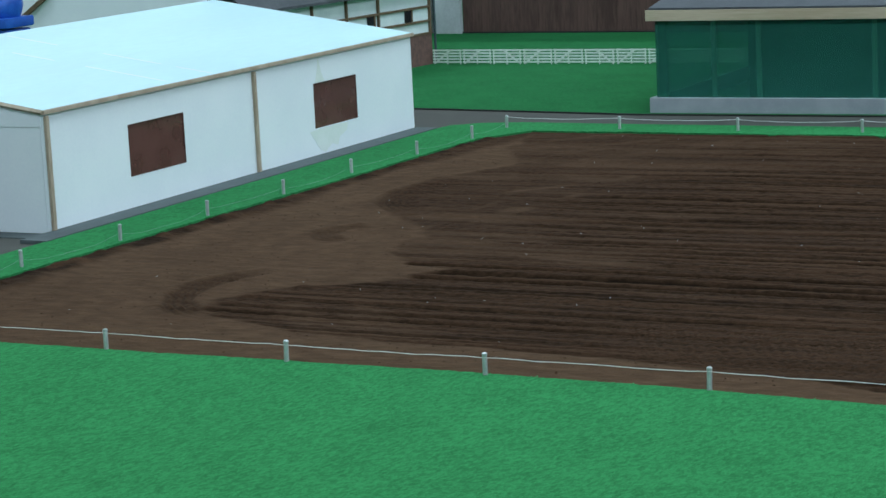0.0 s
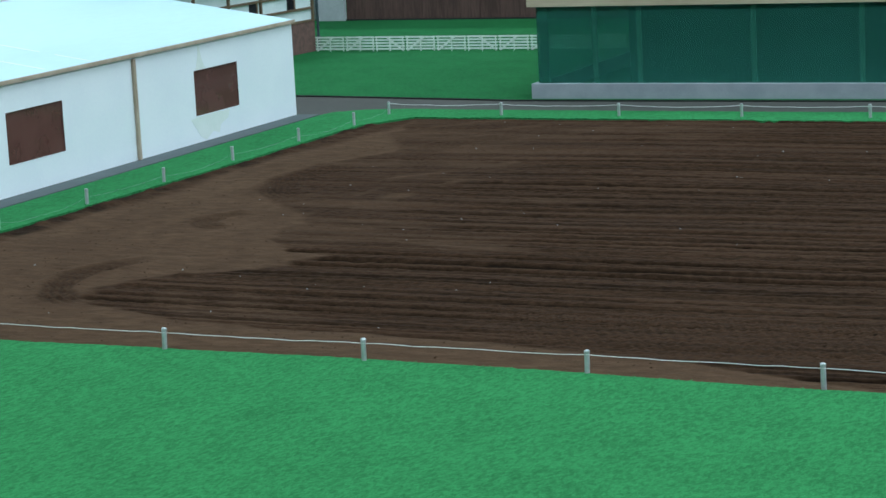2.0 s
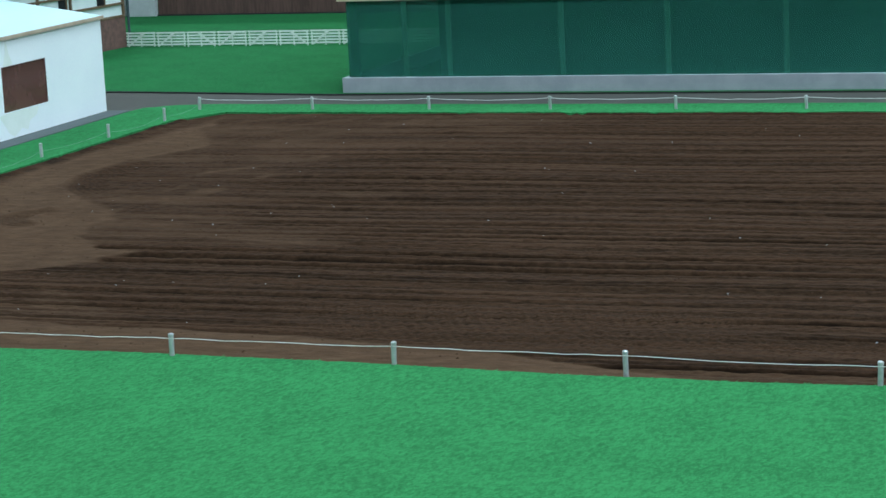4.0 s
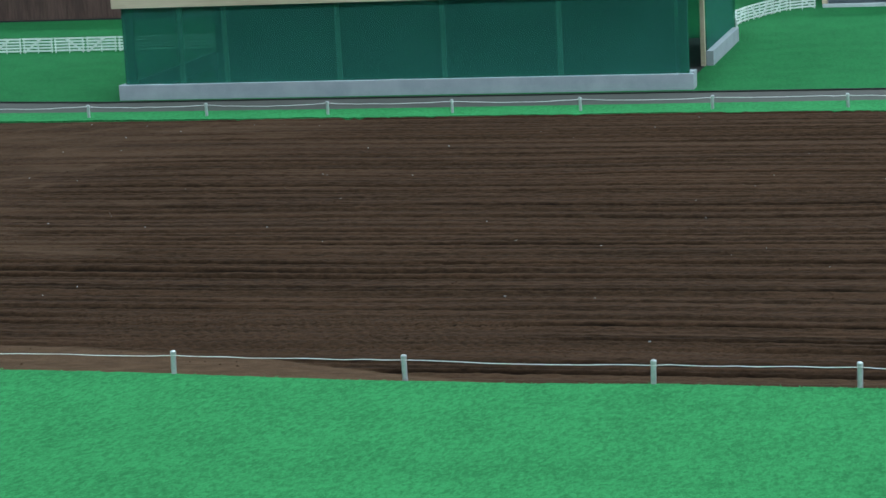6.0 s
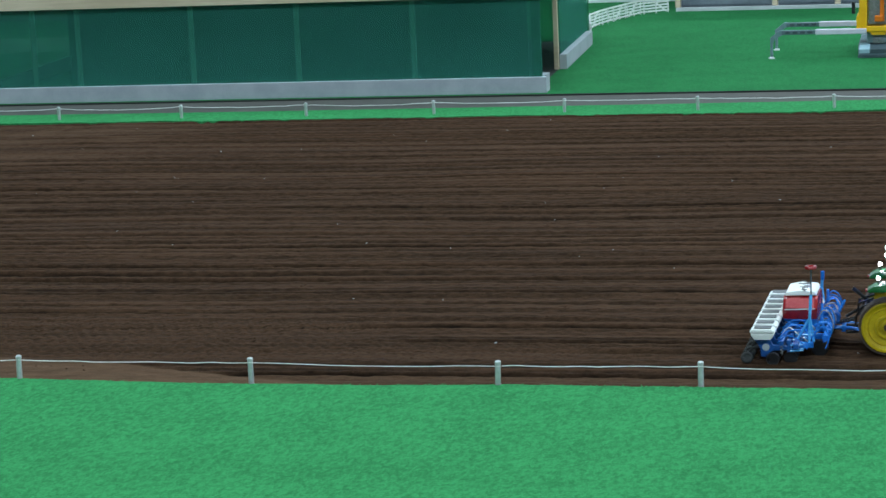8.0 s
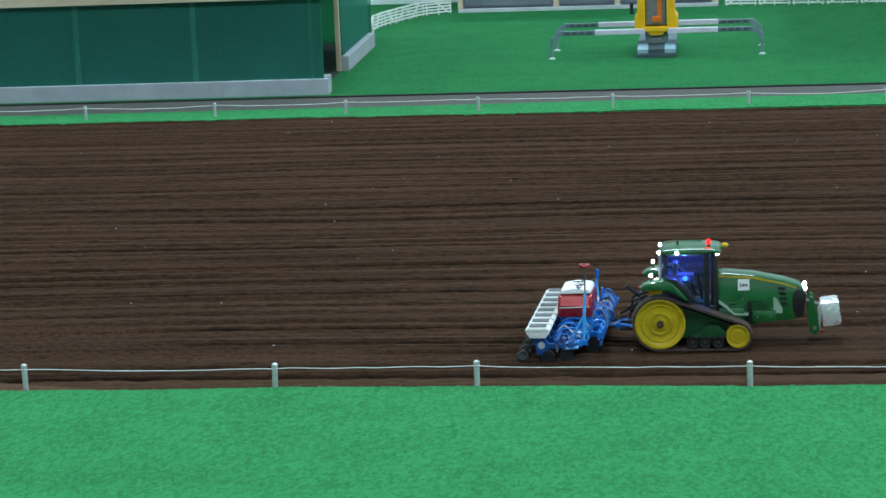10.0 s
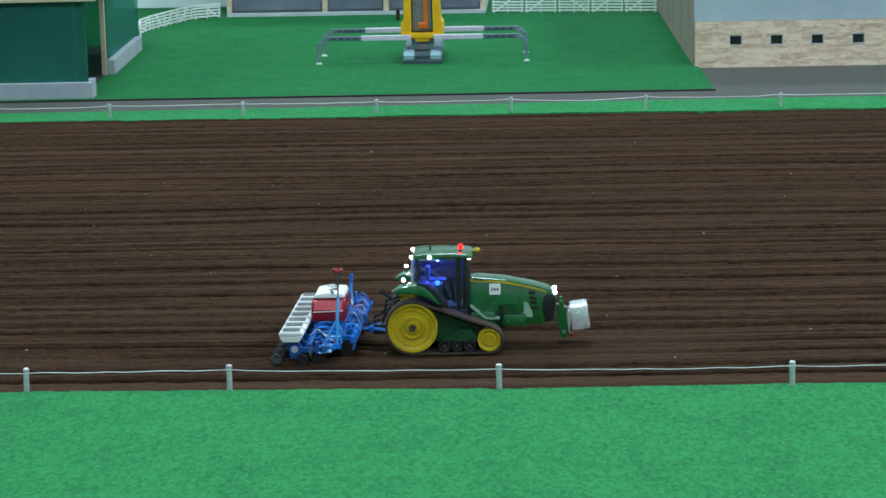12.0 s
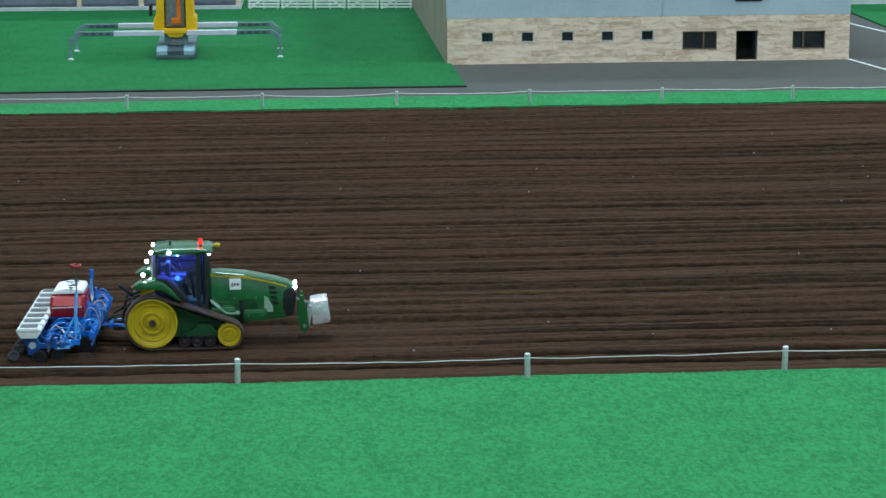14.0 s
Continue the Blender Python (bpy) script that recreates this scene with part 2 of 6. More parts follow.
C_YELLOW = surface("yellow_machine_paint", (0.75, 0.39, 0.004), (0.85, 0.48, 0.01), 60, 0.4)
C_GREY = surface("blue_grey_machine_paint", (0.12, 0.20, 0.22), (0.18, 0.27, 0.29), 60, 0.5)
C_DARK = surface("dark_grey_machine_paint", (0.035, 0.06, 0.07), (0.06, 0.09, 0.10), 60, 0.5)
C_SLATE = surface("slate_blue_paint", (0.085, 0.13, 0.15), (0.13, 0.19, 0.21), 60, 0.5)
C_DECK = surface("grey_deck_paint", (0.10, 0.16, 0.18), (0.15, 0.22, 0.24), 60, 0.5)
C_PLATE = surface("pale_deck_paint", (0.22, 0.36, 0.42), (0.30, 0.45, 0.50), 60, 0.5)
C_PALE = surface("pale_arm_paint", (0.52, 0.50, 0.58), (0.62, 0.60, 0.67), 60, 0.5)
ORANGE = surface("orange_plastic", (0.65, 0.14, 0.005), (0.75, 0.19, 0.008), 60, 0.4)
CRATE_BLUE = surface("blue_crate_plastic", (0.008, 0.07, 0.42), (0.02, 0.13, 0.55), 20, 0.4, 0, 200, 0)
HALL_WALL = surface("hall_wall_paint", (0.60, 0.62, 0.62), (0.68, 0.70, 0.70), 2, 0.9, 0, 30, 0.001)
HALL_FLOOR = surface("hall_floor_screed", (0.20, 0.20, 0.20), (0.28, 0.28, 0.28), 2, 0.8, 0, 30, 0.001)
BOARD = surface("table_board", (0.25, 0.20, 0.14), (0.36, 0.29, 0.21), 10, 0.7, 0, 100, 0.0005)
CAB_GLASS = glass_material("cab_glass", (0.03, 0.04, 0.075), 0.08, 0.16)
LED_WHITE = glow("white_led", (0.85, 0.93, 1.0), 60.0)
LED_RED = glow("red_beacon_glass", (1.0, 0.004, 0.003), 9.0)
LED_BLUE = glow("blue_led", (0.025, 0.07, 1.0), 2600.0)
LED_SPOT = glow("blue_lamp_glass", (0.05, 0.22, 1.0), 4.0)


# ---- building kit ----
def bm_new():
    return bmesh.new()


def box(bm, x0, y0, z0, x1, y1, z1, bev=0.0, rot=None):
    m = Matrix.Translation(((x0 + x1) / 2, (y0 + y1) / 2, (z0 + z1) / 2))
    if rot:
        m = m @ Euler([radians(a) for a in rot]).to_matrix().to_4x4()
    m = m @ Matrix.Diagonal((abs(x1 - x0), abs(y1 - y0), abs(z1 - z0), 1))
    vs = bmesh.ops.create_cube(bm, size=1, matrix=m)["verts"]
    if bev:
        edges = list({e for v in vs for e in v.link_edges})
        bmesh.ops.bevel(bm, geom=edges, offset=bev, segments=2, affect="EDGES", profile=0.6)
    return bm


def cyl(bm, p0, p1, r, seg=14, r2=None):
    p0, p1 = Vector(p0), Vector(p1)
    d = p1 - p0
    m = Matrix.Translation((p0 + p1) / 2) @ d.to_track_quat("Z", "Y").to_matrix().to_4x4()
    bmesh.ops.create_cone(bm, cap_ends=True, segments=seg, radius1=r, radius2=r if r2 is None else r2, depth=d.length, matrix=m)
    return bm


def ball(bm, c, r, seg=10, scale=(1, 1, 1)):
    bmesh.ops.create_uvsphere(bm, u_segments=seg, v_segments=max(6, seg * 2 // 3), radius=r, matrix=Matrix.Translation(c) @ Matrix.Diagonal((*scale, 1)))
    return bm


def tube(bm, pts, r, seg=7):
    """A round bar swept along a line of points."""
    pts = [Vector(p) for p in pts]
    rings = []
    for i, p in enumerate(pts):
        d = (pts[min(i + 1, len(pts) - 1)] - pts[max(i - 1, 0)]).normalized()
        u = d.cross(Vector((0, 0, 1)) if abs(d.z) < 0.9 else Vector((1, 0, 0))).normalized()
        v = d.cross(u)
        rings.append([bm.verts.new(p + r * (math.cos(a) * u + math.sin(a) * v)) for a in (2 * math.pi * k / seg for k in range(seg))])
    for a, b in zip(rings, rings[1:]):
        for k in range(seg):
            bm.faces.new((a[k], a[(k + 1) % seg], b[(k + 1) % seg], b[k]))
    bm.faces.new(rings[0][::-1]), bm.faces.new(rings[-1])
    return bm


def bend(pts, n=5):
    """A smooth curve through the points."""
    p = [Vector(q) for q in pts]
    p = [2 * p[0] - p[1]] + p + [2 * p[-1] - p[-2]]
    out = []
    for a, b, c, d in zip(p, p[1:], p[2:], p[3:]):
        for k in range(n):
            t = k / n
            out.append(0.5 * ((2 * b) + (c - a) * t + (2 * a - 5 * b + 4 * c - d) * t * t + (3 * b - a - 3 * c + d) * t * t * t))
    return out + [p[-2]]


def prism(bm, pts, axis, a, b, bev=0.0):
    """A flat outline, pulled out along one axis from a to b."""
    def at(p, w):
        return {"x": (w, p[0], p[1]), "y": (p[0], w, p[1]), "z": (p[0], p[1], w)}[axis]
    lo, hi = [bm.verts.new(at(p, a)) for p in pts], [bm.verts.new(at(p, b)) for p in pts]
    faces = [bm.faces.new(lo), bm.faces.new(hi[::-1])]
    n = len(pts)
    for i in range(n):
        faces.append(bm.faces.new((lo[i], hi[i], hi[(i + 1) % n], lo[(i + 1) % n])))
    bmesh.ops.recalc_face_normals(bm, faces=faces)
    if bev:
        bmesh.ops.bevel(bm, geom=list({e for f in faces for e in f.edges}), offset=bev, segments=2, affect="EDGES", profile=0.6)
    return bm


def lathe(bm, profile, centre, axis="y", seg=36):
    """A turned shape: profile rows of (radius, place along the axis)."""
    c = Vector(centre)
    rings = []
    for r, w in profile:
        ring = []
        for k in range(seg):
            a = 2 * math.pi * k / seg
            u, v = r * math.cos(a), r * math.sin(a)
            ring.append(bm.verts.new(c + Vector({"y": (u, w, v), "x": (w, u, v), "z": (u, v, w)}[axis])))
        rings.append(ring)
    faces = []
    for a, b in zip(rings, rings[1:]):
        for k in range(seg):
            faces.append(bm.faces.new((a[k], a[(k + 1) % seg], b[(k + 1) % seg], b[k])))
    for ring in (rings[0], rings[-1]):
        faces.append(bm.faces.new(ring))
    bmesh.ops.recalc_face_normals(bm, faces=faces)
    return bm


def mesh_of(bm, name, material, smooth=None):
    me = bpy.data.meshes.new(name)
    bm.to_mesh(me)
    bm.free()
    me.materials.append(material)
    if smooth is not None:
        me.shade_smooth()
        me.set_sharp_from_angle(angle=radians(smooth))
    return me


def part(name, bm, material, parent, label="", smooth=35):
    ob = new(name, mesh_of(bm, name, material, smooth))
    ob.parent = parent
    return tagged(ob, label)


def thing(name, x, y, z, label, category, rz=0, group="", kind=""):
    ob = new(name)
    ob.empty_display_size = 0.01
    ob.matrix_world = pose(x, y, z, 0, 0, rz)
    return tagged(ob, label, category, group, kind)


def solid(name, bm, material, label, category, kind="structure", smooth=35, group=""):
    return tagged(new(name, mesh_of(bm, name, material, smooth)), label, category, group, kind)


def sheet_mesh(name, vx, vy, z, material):
    """A grid of points with heights z as one mesh."""
    nx, ny = len(vx), len(vy)
    gx, gy = np.meshgrid(vx, vy)
    co = np.stack([gx.ravel(), gy.ravel(), np.asarray(z).ravel()], 1)
    i = np.arange((ny - 1) * (nx - 1))
    a = (i // (nx - 1)) * nx + i % (nx - 1)
    quads = np.stack([a, a + 1, a + nx + 1, a + nx], 1)
    me = bpy.data.meshes.new(name)
    me.vertices.add(len(co)), me.loops.add(quads.size), me.polygons.add(len(quads))
    me.vertices.foreach_set("co", co.ravel())
    me.loops.foreach_set("vertex_index", quads.ravel())
    me.polygons.foreach_set("loop_start", np.arange(0, quads.size, 4))
    me.update(calc_edges=True)
    me.materials.append(material)
    me.shade_smooth()
    return me


def smooth_step(lo, hi, v):
    t = np.clip((v - lo) / (hi - lo), 0, 1)
    return t * t * (3 - 2 * t)


@functools.lru_cache(maxsize=None)
def noise_table(seed):
    return np.random.RandomState(seed).uniform(-1, 1, (256, 256)).astype(np.float32)


def value_noise(x, y, seed):
    """Smooth random heights in -1..1, one unit a cell."""
    tab = noise_table(seed)
    xi, yi = np.floor(x).astype(int), np.floor(y).astype(int)
    fx, fy = x - xi, y - yi
    fx, fy = fx * fx * (3 - 2 * fx), fy * fy * (3 - 2 * fy)
    g = lambda i, j: tab[i % 256, j % 256]
    return (g(xi, yi) * (1 - fx) + g(xi + 1, yi) * fx) * (1 - fy) + (g(xi, yi + 1) * (1 - fx) + g(xi + 1, yi + 1) * fx) * fy


def pierced(bm, u0, u1, z0, z1, holes, axis, a, b):
    """One continuous wall with openings: u runs along it, a to b is its thickness."""
    us = sorted({u0, u1, *(h[0] for h in holes), *(h[1] for h in holes)})
    zs = sorted({z0, z1, *(h[2] for h in holes), *(h[3] for h in holes)})

    def full(i, j):
        if not (0 <= i < len(us) - 1 and 0 <= j < len(zs) - 1):
            return False
        u, z = (us[i] + us[i + 1]) / 2, (zs[j] + zs[j + 1]) / 2
        return not any(h[0] < u < h[1] and h[2] < z < h[3] for h in holes)
    made = {}

    def vert(i, j, k):
        if (i, j, k) not in made:
            w = (a, b)[k]
            made[i, j, k] = bm.verts.new((w, us[i], zs[j]) if axis == "x" else (us[i], w, zs[j]))
        return made[i, j, k]
    faces = []
    for i in range(len(us) - 1):
        for j in range(len(zs) - 1):
            if not full(i, j):
                continue
            for k in (0, 1):
                faces.append(bm.faces.new([vert(i, j, k), vert(i + 1, j, k), vert(i + 1, j + 1, k), vert(i, j + 1, k)]))
            for (di, dj), (p, q) in (((-1, 0), ((0, 0), (0, 1))), ((1, 0), ((1, 0), (1, 1))), ((0, -1), ((0, 0), (1, 0))), ((0, 1), ((0, 1), (1, 1)))):
                if not full(i + di, j + dj):
                    faces.append(bm.faces.new([vert(i + p[0], j + p[1], 0), vert(i + q[0], j + q[1], 0), vert(i + q[0], j + q[1], 1), vert(i + p[0], j + p[1], 1)]))
    bmesh.ops.recalc_face_normals(bm, faces=faces)
    return bm


def shared(name, me, parent, m):
    """One more part on a mesh that others use too."""
    ob = new(name, me)
    ob.parent = parent
    ob.matrix_local = m
    return ob


PAVING = surface("dark_grey_paving", (0.075, 0.094, 0.096), (0.11, 0.132, 0.135), 30, 0.9, 0, 500, 0.0003)
LID_GREY = surface("grey_lid_plastic", (0.085, 0.095, 0.095), (0.13, 0.14, 0.14), 120, 0.6, 0, 600, 0)
PALE_GREEN = surface("pale_green_screen", (0.22, 0.36, 0.25), (0.30, 0.45, 0.33), 120, 0.5, 0, 600, 0)
OLD_BOARD = surface("weathered_board", (0.24, 0.21, 0.15), (0.38, 0.34, 0.26), 25, 0.8, 0, 300, 0.0002, (1, 1, 0.2))


# ---- hall and table ----
def hall():
    x0, y0, x1, y1, zf, zc = HALL
    solid("floor", box(bm_new(), x0, y0, zf - 0.1, x1, y1, zf), HALL_FLOOR, "grey screed floor of the exhibition hall", "floor", smooth=None)
    solid("ceiling", box(bm_new(), x0, y0, zc, x1, y1, zc + 0.1), HALL_WALL, "pale painted ceiling of the exhibition hall", "ceiling", smooth=None)
    for nm, b in (("wall_west", (x0 - .2, y0, zf, x0, y1, zc)), ("wall_east", (x1, y0, zf, x1 + .2, y1, zc)),
                  ("wall_south", (x0, y0 - .2, zf, x1, y0, zc)), ("wall_north", (x0, y1, zf, x1, y1 + .2, zc))):
        solid(nm, box(bm_new(), *b), HALL_WALL, "plain pale wall of the exhibition hall", "wall", smooth=None)


hall()
TX0, TX1, TY0, TY1 = -3.6, 4.4, -0.42, 5.6
bm = box(bm_new(), TX0, TY0, -0.045, TX1, TY1, -0.013)
for lx in np.linspace(TX0 + 0.1, TX1 - 0.1, 5):
    for ly in (TY0 + 0.1, 2.6, TY1 - 0.1):
        box(bm, lx - 0.03, ly - 0.03, HALL[4], lx + 0.03, ly + 0.03, -0.045)
solid("baseboard", bm, BOARD, "wooden board on legs carrying the model landscape", "table", smooth=None)
bm = bm_new()
pierced(bm, TX0 + 0.01, TX1 - 0.01, TY0 + 0.01, TY1 - 0.01, [(-0.715, 2.66, 0.425, 2.245)], "y", 0.002, 0.012)
for v in bm.verts:
    v.co = (v.co.x, v.co.z, -v.co.y)
solid("ground", bm, ASPHALT, "grey asphalt sheet of the model roads and yards", "ground", smooth=None)

# ---- field ----
TRX, TRY = 1.2314, 0.635     # ground point under the tractor's rear axle
FX0, FX1, FY0, FY1 = -0.735, 2.70, 0.40, 2.262

# turning marks of the tracks: centre, radius, half width, first and last angle, depth
ARCS = ((-0.210, 0.830, 0.187, 0.021, 150, 238, 1.0), (-0.290, 1.560, 0.200, 0.030, 140, 238, 0.8), (-0.372, 1.215, 0.062, 0.020, 120, 262, 0.7), (-0.20, 1.86, 0.20, 0.03, 120, 240, 0.4))
# pale strokes of dry crumbs: centre, half length, half width, turn in degrees
STROKES = ((-0.305, 1.612, 0.052, 0.012, 56), (-0.325, 2.138, 0.042, 0.007, 5), (-0.500, 1.850, 0.065, 0.022, 40), (0.010, 1.080, 0.10, 0.012, 168))


def arc_parts(gx, gy):
    """For each turning mark: the lugged ring, its lugs, and the spill on both its sides."""
    for cx, cy, r, w, a0, a1, deep in ARCS:
        d = np.hypot(gx - cx, gy - cy)
        ang = np.degrees(np.arctan2(gy - cy, gx - cx)) % 360
        span = deep * smooth_step(a0 - 12, a0 + 18, ang) * (1 - smooth_step(a1 - 14, a1 + 10, ang))
        bow = 0.0022 * value_noise(gx * 18, gy * 18, 19) + 0.006 * np.sin(np.radians(ang) * 3)
        lugs = np.sin((d + bow) / 0.0105 * 2 * np.pi)
        wide = w * (1 + 0.22 * value_noise(ang / 14, d * 0 + cx * 40, 23))
        yield np.exp(-((d - r) / wide) ** 6) * span, lugs, (np.exp(-((d - r - w * 1.2) / 0.007) ** 2) * 1.4 + np.exp(-((d - r + w * 1.2) / 0.007) ** 2)) * span


def soil_dryness(gx, gy, streaks=True):
    """1 where the soil is dry and rolled flat: the turning band at the west end, the lane along the south side, loose patches."""
    n1, n2 = value_noise(gx * 7, gy * 7, 31), value_noise(gx * 22, gy * 22, 32)
    n3 = value_noise(gx * 3.2, gy * 14, 33) + 0.6 * value_noise(gx * 9, gy * 34, 34)
    n4 = value_noise(gx * 6, gy * 60, 44)
    edge = np.interp(gy, [0.46, 0.600, 0.615, 0.638, 0.672, 0.729, 0.802, 0.862, 0.885, 0.926, 0.985, 1.04, 1.125, 1.23, 1.314, 1.377, 1.449, 1.553, 1.697, 1.80, 1.86, 1.95, 2.05, 2.20],
                     [0.00, -0.02, -0.14, -0.21, -0.28, -0.335, -0.320, -0.290, -0.225, -0.185, -0.15, -0.245, -0.270, -0.300, -0.370, -0.440, -0.486, -0.516, -0.520, -0.475, -0.445, -0.50, -0.545, -0.58])
    x = gx + 0.010 * n1 + 0.010 * n2 + 0.030 * n4 * smooth_step(-0.45, -0.1, gx)
    fringe = np.interp(gy, [0.6, 0.9, 1.0, 1.3, 1.45, 1.65, 1.8, 2.2], [-0.668, -0.655, -0.644, -0.637, -0.625, -0.634, -0.620, -0.585])
    west = gx + 0.010 * value_noise(gx * 14, gy * 9, 35) + 0.005 * n2 - fringe
    band = (1 - smooth_step(edge - 0.010, edge + 0.020, x)) * smooth_step(-0.010, 0.022, west)
    # sweeps that bend with the turns
    sd, sa = np.hypot(gx - 0.30, (gy - 1.35) * 0.8), np.arctan2(gy - 1.35, gx - 0.30)
    sweep = value_noise(sd * 26, sa * 4, 36) + 0.7 * value_noise(sd * 60, sa * 7, 37) + 0.4 * n1
    if streaks:
        band = band * np.clip(0.86 + 0.16 * sweep, 0.5, 1)
    swirl = 0.60 * smooth_step(0.55, 1.2, value_noise(sd * 20, sa * 4, 38) + 0.8 * value_noise(sd * 44, sa * 8, 39)) * (1 - smooth_step(-0.20, 0.15, x)) * smooth_step(0.0, 0.03, west)
    if streaks:
        band = np.maximum(band, swirl)
    top = np.interp(gx, [-0.7, -0.3, 0.10, 0.20, 0.31, 0.38, 0.49, 0.53, 0.60, 0.64, 0.80], [0.62, 0.600, 0.600, 0.588, 0.572, 0.558, 0.541, 0.522, 0.505, 0.492, 0.45]) + 0.004 * n1 + 0.002 * n2
    lane = 1 - smooth_step(top - 0.006, top + 0.004, gy)
    loose = 0.48 * smooth_step(0.0, 0.9, n3) * (1 - smooth_step(-0.16, 0.12, gx + 0.10 * n1)) * smooth_step(0.95, 1.15, gy) * smooth_step(0.0, 0.03, west)
    east = 0.5 * smooth_step(0.3, 0.9, n3) * smooth_step(1.9, 2.3, gx) * smooth_step(1.6, 1.9, gy)
    rim = 0.45 * smooth_step(0.50, 0.465, gy)
    parts = [band, lane, loose, east, rim]
    for cx, cy, hl, hw, turn in STROKES:
        c, s_ = math.cos(radians(turn)), math.sin(radians(turn))
        u, v = (gx - cx) * c + (gy - cy) * s_, -(gx - cx) * s_ + (gy - cy) * c
        parts.append(0.72 * np.exp(-((u + 0.02 * n1) / hl) ** 4 - ((v + 0.010 * n2) / hw) ** 2))
    dry = np.clip(np.maximum.reduce(parts), 0, 1)
    for ring, lugs, spill in arc_parts(gx, gy):
        dry = dry * (1 - ring * (0.55 + 0.25 * lugs))
    return dry


def grooves(y, x, pitch, shift, seed, lo, hi, wide):
    """Drill slots with a spill ridge on both sides, long and straight, each of its own place, width and depth; gives
    height and the shade painted into the slot.
    """
    p = (y + shift) / pitch
    base = np.floor(p).astype(int)
    z, darkening = 0, 0
    tab = np.random.RandomState(seed).uniform(0, 1, (3, 512))
    for k in (base - 1, base, base + 1):
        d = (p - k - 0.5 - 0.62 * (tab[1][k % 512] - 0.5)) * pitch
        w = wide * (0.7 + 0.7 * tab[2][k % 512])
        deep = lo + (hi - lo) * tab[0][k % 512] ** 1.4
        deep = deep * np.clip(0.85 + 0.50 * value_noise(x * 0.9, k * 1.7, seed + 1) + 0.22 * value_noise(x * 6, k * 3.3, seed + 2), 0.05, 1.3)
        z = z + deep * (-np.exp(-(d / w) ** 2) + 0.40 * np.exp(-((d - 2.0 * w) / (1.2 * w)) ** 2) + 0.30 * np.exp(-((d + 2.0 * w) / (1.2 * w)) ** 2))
        darkening = np.maximum(darkening, deep * np.exp(-((d - 0.2 * w) / (1.2 * w)) ** 4))
    return z, darkening


def lug_print(gx, gy):
    """Bowed lug prints of turning rubber tracks along the south side."""
    n = value_noise(gx * 20, gy * 40, 17)
    v = gy - 0.66
    fan = np.sin((gx + 0.55 * v - 1.6 * v * v + 0.0025 * n) / 0.0135 * 2 * np.pi)
    out = fan * smooth_step(0.575, 0.60, gy + 0.02 * n) * (1 - smooth_step(0.72, 0.76, gy + 0.012 * n)) * smooth_step(0.18, 0.32, gx + 0.5 * v) * (1 - smooth_step(0.60, 0.80, gx + 0.5 * v))
    v2 = (gy - 0.595) / 0.04
    lug = np.sin((gx + 0.020 * v2 * v2 + 0.016 * v2 + 0.002 * n) / 0.0098 * 2 * np.pi)
    return (out + 0.6 * lug * np.exp(-v2 ** 6) * smooth_step(0.42, 0.50, gx) * (1 - smooth_step(0.9, 1.0, gx))) * (0.75 + 0.35 * value_noise(gx * 30, gy * 60, 18))


